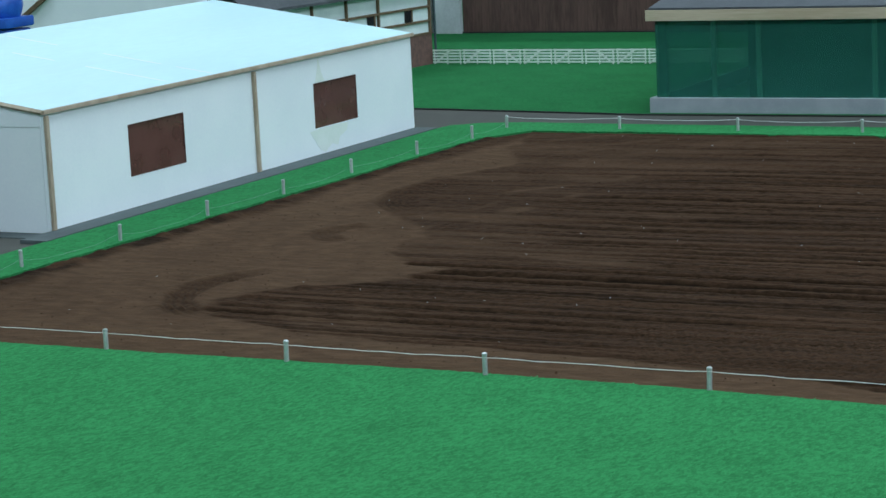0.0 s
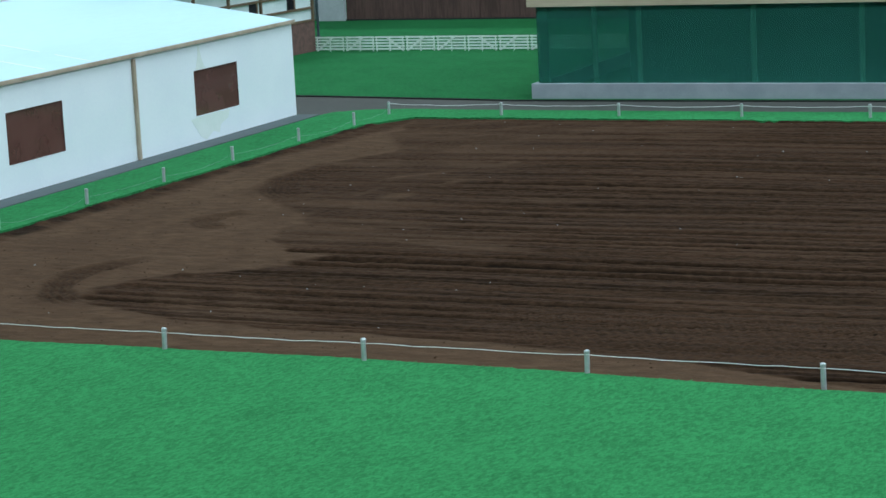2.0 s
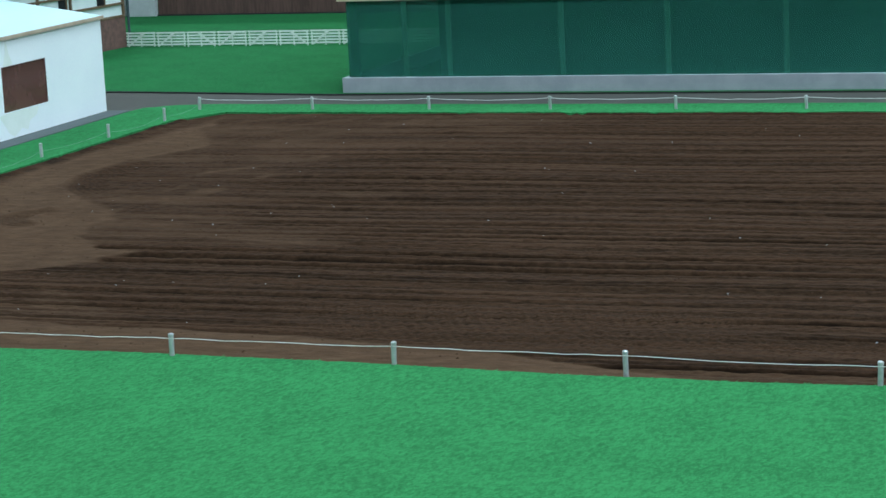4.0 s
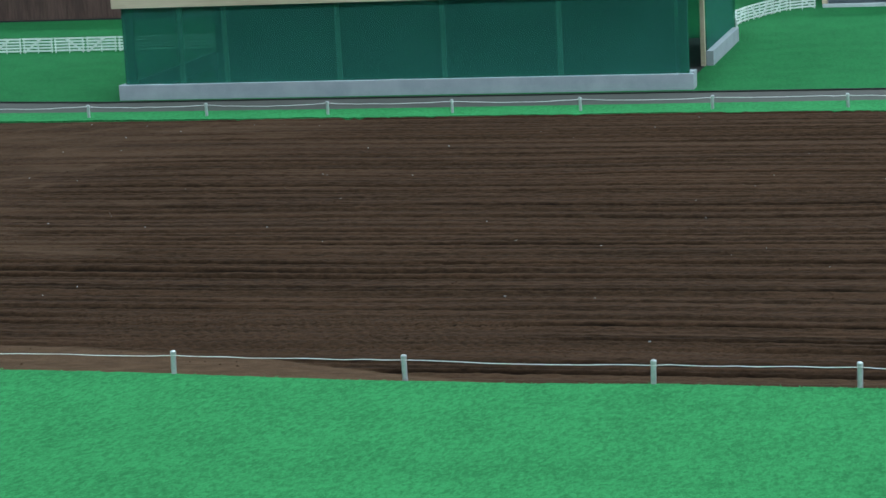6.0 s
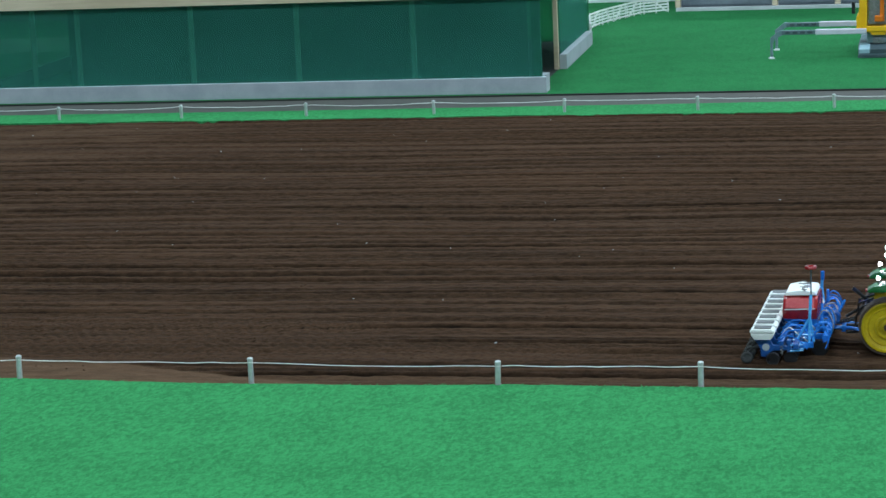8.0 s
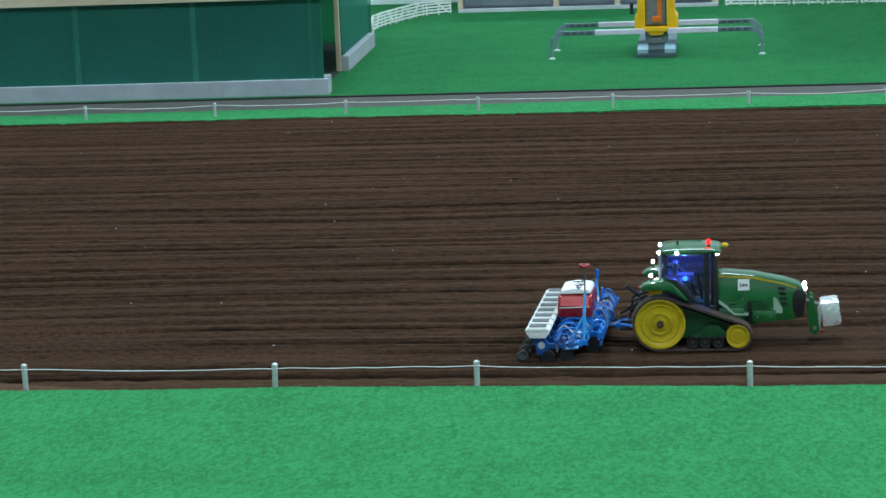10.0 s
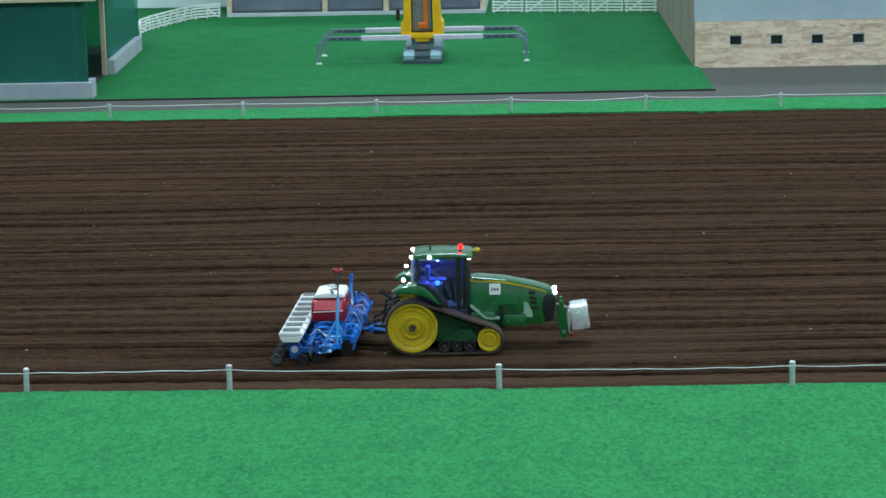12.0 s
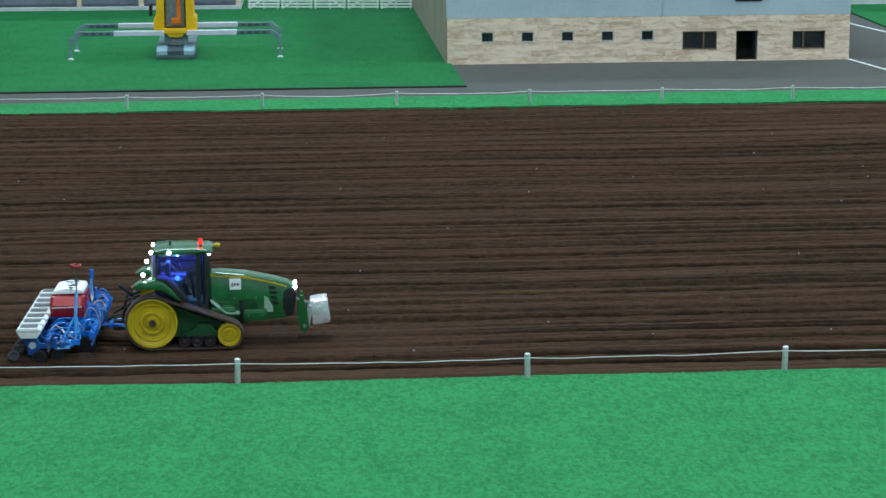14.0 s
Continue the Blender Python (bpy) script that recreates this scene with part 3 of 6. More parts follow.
def field_shape(gx, gy):
    """Heights and painted darkening: drill slots along x, lugged turning marks in the rolled headland."""
    dry = soil_dryness(gx, gy, False)
    prints = lug_print(gx, gy)
    yy = gy + 0.0030 * value_noise(gx * 0.8, gy * 8, 5) + 0.0008 * value_noise(gx * 9, gy * 30, 6)
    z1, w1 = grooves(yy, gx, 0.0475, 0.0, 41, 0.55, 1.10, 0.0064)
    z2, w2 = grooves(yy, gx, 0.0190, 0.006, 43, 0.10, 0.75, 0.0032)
    rough = 0.55 * value_noise(gx * 55, gy * 120, 10) + 0.6 * value_noise(gx * 120, gy * 230, 11)
    fringe = smooth_step(-0.625, -0.645, gx + 0.012 * value_noise(gx * 12, gy * 9, 35))
    calm = np.clip(0.96 * np.minimum(1, dry * 1.3) + 0.85 * fringe + 0.8 * np.clip(np.abs(prints) * 3, 0, 1), 0, 0.97)
    far = smooth_step(1.25, 2.1, gy)
    worn = 1 - 0.72 * (1 - smooth_step(-0.24, -0.04, gx + 0.05 * value_noise(gx * 5, gy * 16, 51))) * smooth_step(1.05, 1.2, gy)
    z1, w1, z2, w2 = z1 * worn, w1 * worn, z2 * worn, w2 * worn
    z = (0.0065 * z1 + 0.0030 * z2) * (1 - calm) + 0.0010 * rough * (1 - 0.6 * dry)
    # slot shade is put into the colour here; lug hollows and fringe follow
    darkening = np.maximum(1.0 * w1, 0.85 * w2) * (1 - calm) * (1 - 0.42 * far) * np.clip(1 + 0.45 * value_noise(gx * 40, gy * 90, 15), 0, 1.2)
    z = z + 0.0020 * value_noise(gx * 2.5, gy * 3, 12) * (1 - dry) + 0.0014 * value_noise(gx * 8, gy * 10, 13) * dry + 0.0009 * prints
    darkening = np.maximum(darkening, 0.35 * np.clip(-prints, 0, 1))
    for ring, lugs, spill in arc_parts(gx, gy):
        z = z - ring * 0.0012 + ring * 0.0012 * lugs + spill * 0.0014
        darkening = np.maximum(darkening, ring * np.clip(0.22 - 0.42 * lugs, 0, 1))
    z = z + fringe * (0.0030 * value_noise(gx * 50, gy * 45, 14) + 0.0016)
    darkening = np.maximum(darkening, 0.75 * fringe * np.clip(0.6 + value_noise(gx * 40, gy * 30, 16), 0, 1))
    verge = np.interp(gy, [0.55, 1.15, 2.13, 2.232], [-0.705, -0.678, -0.655, -0.60])
    edge = np.minimum.reduce([smooth_step(-0.002, 0.016, gx - verge), 1 - smooth_step(FX1 - 0.06, FX1, gx), smooth_step(FY0, FY0 + 0.07, gy), 1 - smooth_step(2.222, 2.246, gy)])
    rolled = smooth_step(0.565, 0.58, gy) * (1 - smooth_step(0.69, 0.71, gy)) * smooth_step(TRX - 0.06, TRX - 0.02, gx) * (1 - smooth_step(TRX + 0.22, TRX + 0.42, gx))
    z = z * (1 - 0.75 * rolled) - 0.0012 * rolled
    return -0.0014 * (1 - edge) + z * edge, np.clip(darkening * (1 - 0.8 * rolled), 0, 1)


def field_heights(gx, gy):
    return field_shape(gx, gy)[0]


vx = np.concatenate([np.linspace(FX0, 1.0, 580, endpoint=False), np.linspace(1.0, FX1, 250)])
vy = np.concatenate([np.linspace(FY0, 0.8, 400, endpoint=False), np.linspace(0.8, 1.35, 420, endpoint=False), np.linspace(1.35, FY1, 500)])
gx, gy = np.meshgrid(vx, vy)
heights, shade_and_fringe = field_shape(gx, gy)
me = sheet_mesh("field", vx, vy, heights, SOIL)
for state, values in (("dryness", soil_dryness(gx, gy)), ("shade_and_fringe", shade_and_fringe)):
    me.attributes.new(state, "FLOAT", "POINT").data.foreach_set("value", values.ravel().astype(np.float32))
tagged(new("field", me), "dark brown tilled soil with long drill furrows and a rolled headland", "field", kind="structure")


def clods():
    """Loose crumbs and pale chaff lying on the soil."""
    rng = np.random.RandomState(5)
    bm = bm_new()
    n = 6500
    xs, ys = rng.uniform(-0.62, 2.6, n), rng.uniform(0.50, 2.22, n)
    zs = field_heights(xs, ys)
    for x, y, z in zip(xs, ys, zs):
        r = rng.uniform(0.0006, 0.0017)
        vs = [bm.verts.new((x + r * a * rng.uniform(.6, 1.4), y + r * b * rng.uniform(.6, 1.4), z + r * c * rng.uniform(.5, 1))) for a, b, c in
              ((1, 0, 0), (0, 1, 0), (-1, 0, 0), (0, -1, 0), (0, 0, 1), (0, 0, -1))]
        for i in range(4):
            bm.faces.new((vs[i], vs[(i + 1) % 4], vs[4])), bm.faces.new((vs[(i + 1) % 4], vs[i], vs[5]))
    solid("soil_crumbs", bm, SOIL, "loose crumbs of dark soil scattered over the field", "soil", "stuff", smooth=None)
    bm = bm_new()
    xs, ys = rng.uniform(-0.5, 2.5, 170), rng.uniform(0.50, 2.22, 170)
    for x, y, z in zip(xs, ys, field_heights(xs, ys)):
        a, l = rng.uniform(0, math.pi), rng.uniform(0.0004, 0.0014)
        box(bm, x - l, y - 0.0003, z, x + l, y + 0.0003, z + 0.0006, rot=(0, 0, math.degrees(a)))
    solid("chaff", bm, CONCRETE, "small pale bits of chaff lying on the soil", "chaff", "stuff", smooth=None)


clods()


# ---- grass mats ----
def mat_sheet(name, outline, z0, z1, material, label, category="grass"):
    solid(name, prism(bm_new(), outline, "z", z0, z1), material, label, category, smooth=None)


def wavy(a, b, n, amp, seed):
    """Points from a to b with a frayed edge."""
    rng = np.random.RandomState(seed)
    a, b = np.array(a), np.array(b)
    d = (b - a) / np.linalg.norm(b - a)
    nrm = np.array((-d[1], d[0]))
    slow = np.interp(np.linspace(0, 1, n + 1), np.linspace(0, 1, max(3, n // 9)), rng.uniform(-1, 1, max(3, n // 9)))
    return [tuple(a + (b - a) * i / n + nrm * amp * (0.7 * slow[i] + rng.uniform(-0.5, 0.5))) for i in range(n + 1)]


BENDS = [(-1.7, 0.470), (-0.36, 0.475), (0.25, 0.478), (0.44, 0.467), (0.60, 0.457), (0.75, 0.455), (0.90, 0.462), (1.09, 0.456), (1.31, 0.448), (1.50, 0.451), (3.9, 0.452)]
NEAR_EDGE = []
for k, (p0, p1) in enumerate(zip(BENDS, BENDS[1:])):
    NEAR_EDGE += wavy(p0, p1, max(12, int((p1[0] - p0[0]) * 90)), 0.0036, 60 + k)[:-1]
mat_sheet("grass_near", [(-1.7, TY0 + 0.02), (3.9, TY0 + 0.02)] + NEAR_EDGE[::-1], -0.002, 0.0022, GRASS, "bright green artificial grass mat beside the field")
# strip along the west and the north side of the field
INNER = wavy((-0.705, 0.55), (-0.678, 1.15), 60, 0.0040, 3) + wavy((-0.678, 1.16), (-0.655, 2.13), 90, 0.0040, 8) + wavy((-0.60, 2.232), (3.6, 2.236), 420, 0.009, 4)
OUTER = [(3.6, 2.372), (1.7, 2.372), (0.85, 2.348), (0.0, 2.335), (-0.45, 2.338), (-0.66, 2.345), (-0.745, 2.33), (-0.79, 2.29), (-0.808, 2.18), (-0.806, 1.62), (-0.80, 1.05), (-0.80, 0.55)]
mat_sheet("grass_strip", INNER + OUTER, -0.002, 0.0020, GRASS, "narrow green grass verge round the field")
mat_sheet("lawn_plate", [(-3.5, 2.72), (-0.95, 2.540), (-0.50, 2.490), (0.60, 2.5105), (1.688, 2.5115), (1.672, 5.5), (-3.5, 5.5)], -0.0018, 0.0012, LAWN, "green lawn mat with a dark cut edge")
solid("lawn_edge", prism(bm_new(), [(-3.5, 2.7195), (-0.95, 2.5395), (-0.50, 2.4895), (0.60, 2.5100), (1.69, 2.5110), (1.69, 2.5060), (0.60, 2.5050), (-0.502, 2.4845), (-0.952, 2.5345), (-3.5, 2.7145)], "z", -0.0018, 0.0008), BLACK_TRIM, "black cut edge of the lawn mat", "edge", smooth=None)
mat_sheet("lawn_plate_east", [(2.66, 3.30), (3.9, 3.30), (3.9, 5.5), (2.66, 5.5)], -0.0018, 0.0012, LAWN, "green lawn mat beside the yard")
solid("road_line", prism(bm_new(), [(2.447, 2.835), (2.452, 2.835), (2.62, 1.9), (2.612, 1.9)], "z", -0.0018, -0.0008), WHITE_PLASTIC, "white painted line on the asphalt", "marking", smooth=None)
solid("road_line", prism(bm_new(), [(2.60, 3.47), (2.606, 3.47), (2.70, 3.0), (2.694, 3.0)], "z", -0.0018, -0.0008), WHITE_PLASTIC, "white painted line on the asphalt", "marking", smooth=None)


def fibres(name, n, inside, seed, h, label):
    rng = np.random.RandomState(seed)
    pts = inside(rng, n)
    a = rng.uniform(0, 2 * np.pi, len(pts))
    w, l, tip = rng.uniform(0.0004, 0.0010, len(pts)), rng.uniform(0.15, 0.42, len(pts)) * h, rng.uniform(0.8, 2.0, len(pts)) * h
    c, s = np.cos(a), np.sin(a)
    z0 = np.full(len(pts), 0.0016)
    p0 = np.stack([pts[:, 0] - w * s, pts[:, 1] + w * c, z0], 1)
    p1 = np.stack([pts[:, 0] + w * s, pts[:, 1] - w * c, z0], 1)
    p2 = np.stack([pts[:, 0] + tip * c, pts[:, 1] + tip * s, z0 + l], 1)
    co = np.stack([p0, p1, p2], 1).reshape(-1, 3)
    me = bpy.data.meshes.new(name)
    me.vertices.add(len(co)), me.loops.add(len(co)), me.polygons.add(len(pts))
    me.vertices.foreach_set("co", co.ravel())
    me.loops.foreach_set("vertex_index", np.arange(len(co)))
    me.polygons.foreach_set("loop_start", np.arange(0, len(co), 3))
    me.update(calc_edges=True)
    me.materials.append(BLADE)
    tagged(new(name, me), label, "grass", kind="stuff")


def near_area(rng, n):
    x = rng.uniform(-0.9, 2.3, n)
    y = np.interp(x, *zip(*BENDS)) - rng.uniform(-0.001, 0.57, n)
    tuft = value_noise(x * 60, y * 60, 27) + 0.6 * value_noise(x * 130, y * 130, 28)
    return np.stack([x, y], 1)[tuft > rng.uniform(-1.2, 0.6, n)]


def strip_area(rng, n):
    k = n // 2
    x, y = rng.uniform(-0.64, 2.4, k), rng.uniform(2.236, 2.335, k)
    x2, y2 = rng.uniform(-0.795, -0.690, k), rng.uniform(0.7, 2.30, k)
    return np.concatenate([np.stack([x, y], 1), np.stack([x2, y2], 1)])


fibres("grass_fibres", 300000, near_area, 21, 0.0026, "short green fibres of the artificial grass mat")
fibres("verge_fibres", 60000, strip_area, 22, 0.0022, "short green fibres of the grass verge")


# ---- post and cord fences ----
POST_H = 0.0248


NEAR_POSTS = [(-0.99, 0.476), (-0.76, 0.476), (-0.525, 0.477), (-0.294, 0.476), (-0.064, 0.474), (0.169, 0.472), (0.409, 0.470), (0.643, 0.466), (0.881, 0.460), (1.068, 0.461),
              (1.315, 0.450), (1.580, 0.446), (1.820, 0.452), (2.06, 0.452), (2.30, 0.452)]
FAR_POSTS = [(-0.666 + 0.222 * i, 2.27) for i in range(16)]
WEST_POSTS = [(-0.665, 2.126), (-0.672, 1.930), (-0.680, 1.717), (-0.677, 1.497), (-0.686, 1.295), (-0.695, 1.084), (-0.711, 0.880), (-0.72, 0.66)]
SHAFT = mesh_of(cyl(bm_new(), (0, 0, -0.003), (0, 0, POST_H - 0.0022), 0.0026, 14), "post", STEEL, 35)
CAP = mesh_of(lathe(bm_new(), [(0.0027, POST_H - 0.0030), (0.0029, POST_H - 0.0022), (0.0028, POST_H - 0.0009), (0.0018, POST_H), (0.0002, POST_H + 0.0003)], (0, 0, 0), "z", 14), "cap", STEEL, 35)


def cord_fence(posts, ends, z, sag, label, r, seed, material, size=1.0):
    """Small posts with a cord from one to the next; ends: further points for the cord before the first post."""
    rng = np.random.RandomState(seed)
    f = thing("cord_fence", *posts[0], 0, label, "fence", group="cord fences round the field")
    ox, oy = posts[0]
    for x, y in posts:
        lean = rng.uniform(-1.6, 1.6, 2)
        p = shared("post", SHAFT, f, pose(x - ox, y - oy, 0, lean[0], lean[1], rng.uniform(0, 360)) @ Matrix.Diagonal((size, size, size, 1)))
        shared("cap", CAP, p, Matrix())
    pts = []
    line = ends + posts
    for (xa, ya), (xb, yb) in zip(line, line[1:]):
        drop = sag * rng.uniform(0.3, 1.6)
        for k in range(12):
            t = k / 12
            pts.append((xa + (xb - xa) * t - ox, ya + (yb - ya) * t - 0.0026 - oy, max(0.0045, z - drop * 4 * t * (1 - t) + rng.uniform(-0.0005, 0.0005))))
    pts.append((line[-1][0] - ox, line[-1][1] - oy, z))
    part("cord", tube(bm_new(), pts, r, 6), material, f, "thin pale cord")


cord_fence(NEAR_POSTS, [], 0.0205, 0.0010, "row of small zinc-grey posts with a thin white cord", 0.00036, 1, WIRE)
cord_fence(FAR_POSTS, [], 0.0215, 0.0024, "row of small zinc-grey posts with a white cord beside the road", 0.00045, 2, WIRE)
cord_fence(WEST_POSTS, [FAR_POSTS[0]], 0.0120, 0.0070, "row of small grey posts with slack cord by the hall", 0.00015, 3, HOSE)


# ---- white hall ----
def white_hall():
    X, Y0, Y1, ZE, XR, ZR = -0.842, 1.125, 2.245, 0.1775, -1.262, 0.2425
    XB = 2 * XR - X
    b = thing("farm_hall", X, Y0, -0.001, "long white model hall with low gable roof and brown windows", "building")
    L, W, R = Y1 - Y0, X - XB, X - XR
    wins = [(0.207, 0.359, 0.051, 0.130), (0.761, 0.910, 0.050, 0.127)]

    bm = pierced(bm_new(), 0.0, L, 0.0, ZE, wins, "x", -0.006, 0.0)
    part("front_wall", bm, WHITE_WALL, b, "white board wall", None)
    for nm, y in (("south_gable", 0.0), ("north_gable", L - 0.006)):
        part(nm, prism(bm_new(), [(-0.0065, 0), (-W, 0), (-W, ZE), (-R, ZR - 0.002), (-0.0065, ZE)], "y", y, y + 0.006), WHITE_WALL, b, "white board gable wall", None)
    part("back_wall", box(bm_new(), -W, 0.0065, 0, -W + 0.006, L - 0.0065, ZE), WHITE_WALL, b, "", None)
    o = 0.0015
    up = (ZR - ZE) / R
    for nm, s in (("roof_slope", 1), ("roof_slope", -1)):
        e = (-R + s * (R + o), ZE - up * o)
        part(nm, prism(bm_new(), [e, (-R, ZR), (-R, ZR + 0.0016), (e[0], e[1] + 0.0016)], "y", -o, L + o), ROOF_WHITE, b, "smooth white roof sheet", None)
    bm = box(bm_new(), 0.0018, -0.004, ZE - 0.0054, 0.0060, L + 0.004, ZE + 0.0008, 0.0006)
    part("eaves_batten", bm, WOOD, b, "thin raw pine batten under the eaves", None)
    bm = bm_new()
    tube(bm, [(0.003, -0.0056, ZE - 0.002), (-R, -0.0056, ZR - 0.001)], 0.0036, 4)
    part("verge_batten", bm, WOOD, b, "thin raw pine batten", None)
    for y in (0.004, 0.568):
        bm = box(bm_new(), 0.0005, y - 0.0035, 0.0048, 0.0055, y + 0.0035, ZE - 0.008, 0.0006)
        part("corner_batten" if y < 0.1 else "wall_batten", bm, WOOD, b, "upright raw pine batten", None)
    for w in wins:
        f = part("window", box(bm_new(), -0.0048, w[0] + 0.0006, w[2] + 0.0006, -0.0012, w[1] - 0.0006, w[3] - 0.0006), FILM, b, "glossy brown see-through window film", None)
        f2 = pierced(bm_new(), w[0] + 0.0003, w[1] - 0.0003, w[2] + 0.0003, w[3] - 0.0003, [(w[0] + 0.0013, w[1] - 0.0013, w[2] + 0.0013, w[3] - 0.0013)], "x", -0.0012, 0.0004)
        part("frame", f2, BROWN_WIN, f, "thin dark edge", None)
    part("inner_floor", box(bm_new(), -W + 0.008, 0.008, 0.0015, -0.008, L - 0.008, 0.0025), PAVING, b, "dark floor inside", None)
    part("gable_panel", prism(bm_new(), [(-0.003, 0.154), (-W + 0.003, 0.154), (-W + 0.003, ZE - 0.002), (-R, ZR - 0.004), (-0.003, ZE - 0.002)], "y", -0.0016, -0.0003), WHITE_WALL, b, "thin white panel over the gable", None)
    # broken white pieces paint the highlight that runs along the sheet joint
    for y, a, c in ((0.455, 0.004, 0.07), (0.455, 0.10, 0.21), (0.455, 0.30, 0.40), (0.335, 0.01, 0.16), (0.335, 0.22, 0.30)):
        ends = [(-a, y, ZR - up * (R - a) + 0.0004), (-c, y, ZR - up * (R - c) + 0.0004)]
        part("roof_seam", tube(bm_new(), ends, 0.0018, 8), SEAM_GLINT, b, "roof sheet seam, painted white as its highlight", None)
    for outline in ([(0.768, 0.128), (0.800, 0.1275), (0.790, 0.145), (0.781, 0.172), (0.777, 0.150)],
                    [(0.742, 0.046), (0.775, 0.0485), (0.83, 0.0485), (0.875, 0.047), (0.868, 0.034), (0.842, 0.026), (0.835, 0.012), (0.815, 0.018), (0.79, 0.006), (0.772, 0.014), (0.758, 0.030)]):
        part("glue_stain", prism(bm_new(), outline, "x", 0.0, 0.0003), GLUE, b, "yellowed glue stain on the board", None)


white_hall()
solid("pavement", box(bm_new(), -0.842, 1.05, -0.0018, -0.797, 2.250, 0.0036, 0.0006), PAVING, "grey strip of paving along the white hall", "pavement", smooth=None)
solid("pavement", box(bm_new(), -1.9, 1.085, -0.0018, -0.844, 1.123, -0.0004), PAVING, "grey strip of paving along the white hall", "pavement", smooth=None)


# ---- green netted shed ----
def netted_shed():
    X0, X1, Y0 = -0.479, 0.596, 2.498
    s = thing("netted_shed", X0, Y0, 0.0012, "long shed with green netting walls on a grey concrete plinth", "shed", rz=1.3)
    L, PZ, TZ, D = X1 - X0, 0.0282, 0.1705, 0.826
    part("plinth_front", box(bm_new(), 0, 0, 0, L, 0.012, PZ, 0.0008), CONCRETE, s, "low grey concrete plinth", None)
    part("plinth_side", box(bm_new(), 0, 0.0125, 0, 0.012, D, PZ, 0.0008), CONCRETE, s, "low grey concrete plinth", None)
    part("plinth_return", box(bm_new(), L - 0.012, 0.0125, 0, L, 0.045, PZ + 0.003, 0.0008), CONCRETE, s, "low grey concrete plinth", None)
    part("plinth_side", box(bm_new(), L - 0.022, 0.345, 0, L - 0.008, D - 0.065, PZ, 0.0008), CONCRETE, s, "low grey concrete plinth", None)
    part("net_front", box(bm_new(), 0.012, 0.010, PZ - 0.004, L - 0.008, 0.0112, TZ), NET, s, "green windbreak netting", None)
    part("net_side", box(bm_new(), 0.0102, 0.0125, PZ - 0.004, 0.0114, D - 0.003, TZ), NET, s, "green windbreak netting", None)
    part("net_side", box(bm_new(), L - 0.0215, 0.352, PZ - 0.004, L - 0.0203, D - 0.065, TZ), NET, s, "green windbreak netting", None)
    for x in (0.124, 0.210, 0.426, 0.623, 0.836):
        part("batten", box(bm_new(), x - 0.0046, 0.0118, PZ + 0.0005, x + 0.0046, 0.0150, TZ, 0.0004), NET_SEAM, s, "pale green upright batten behind the netting", None)
    for x in (0.016, L - 0.026):
        part("edge_post", box(bm_new(), x, 0.0118, 0.0, x + 0.016, 0.022, TZ, 0.0004), J_GREEN, s, "green corner post", None)
    part("door_post", box(bm_new(), L - 0.0310, 0.333, 0, L - 0.0225, 0.345, TZ + 0.02, 0.0006), BEAM, s, "pale raw timber post", None)
    part("top_beam", box(bm_new(), -0.002, -0.004, TZ + 0.0006, L + 0.012, 0.012, TZ + 0.0205, 0.0008), BEAM, s, "pale timber beam under the roof", None)
    part("roof", prism(bm_new(), [(-0.003, TZ + 0.0212), (D / 2, TZ + 0.08), (D + 0.02, TZ + 0.0212), (D + 0.02, TZ + 0.025), (D / 2, TZ + 0.085), (-0.003, TZ + 0.0245)], "x", 0.004, L), SLATE, s, "dark grey sheet roof", None)
    part("net_back", box(bm_new(), 0.130, D - 0.002, 0, L - 0.022, D - 0.0008, TZ), NET, s, "green windbreak netting", None)
    # near-black sheet paints the dim inside of the shed into the floor
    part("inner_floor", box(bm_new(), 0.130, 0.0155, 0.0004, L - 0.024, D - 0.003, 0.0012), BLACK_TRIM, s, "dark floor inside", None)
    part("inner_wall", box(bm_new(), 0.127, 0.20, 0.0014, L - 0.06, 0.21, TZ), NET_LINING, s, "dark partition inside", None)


netted_shed()


# ---- white rail fences ----
PW, PH = 0.0765, 0.033


def rail_panel():
    p = thing("rail_fence_panel", 0, 0, 0, "white plastic rail fence panel with a diagonal brace", "fence", group="white rail fence panels")
    for k in range(5):
        z = 0.0035 + k * 0.0067
        part("rail", box(bm_new(), 0.0010, -0.0008, z, PW - 0.0010, 0.0008, z + 0.0037), WHITE_PLASTIC, p, "", None)
    for x in (0.005, PW / 2, PW - 0.005):
        part("post", box(bm_new(), x - 0.0014, 0.0009, 0, x + 0.0009, 0.0026, PH + 0.0012), WHITE_PLASTIC, p, "", None)
    bm = prism(bm_new(), [(0.003, 0.002), (0.010, 0.002), (PW * 0.64, PH - 0.002), (PW * 0.64 - 0.007, PH - 0.002)], "y", -0.0022, -0.0009)
    part("brace", bm, WHITE_PLASTIC, p, "", None)
    return p


panel = rail_panel()
spots = []
for k in range(16):
    spots.append((-1.362 + k * PW, 3.327 + 0.0012 * k, 0))
spots += [(0.556, 3.36, 100), (0.543, 3.436, 100), (0.530, 3.512, 95), (0.524, 3.588, 82), (0.535, 3.664, 76), (0.554, 3.738, 74), (0.575, 3.812, 70), (0.600, 3.884, 40)]
spots += [(1.292 + k * PW, 3.925 - 0.0105 * k, -8) for k in range(5)]
for i, (x, y, a) in enumerate(spots):
    m = pose(x, y, 0.0012, 0, 0, a) @ (Matrix.Translation((PW, 0, 0)) @ pose(0, 0, 0, 0, 0, 180) if i % 3 == 2 else Matrix())
    if i == 0:
        panel.matrix_world = m
    else:
        copy_thing(panel, m)


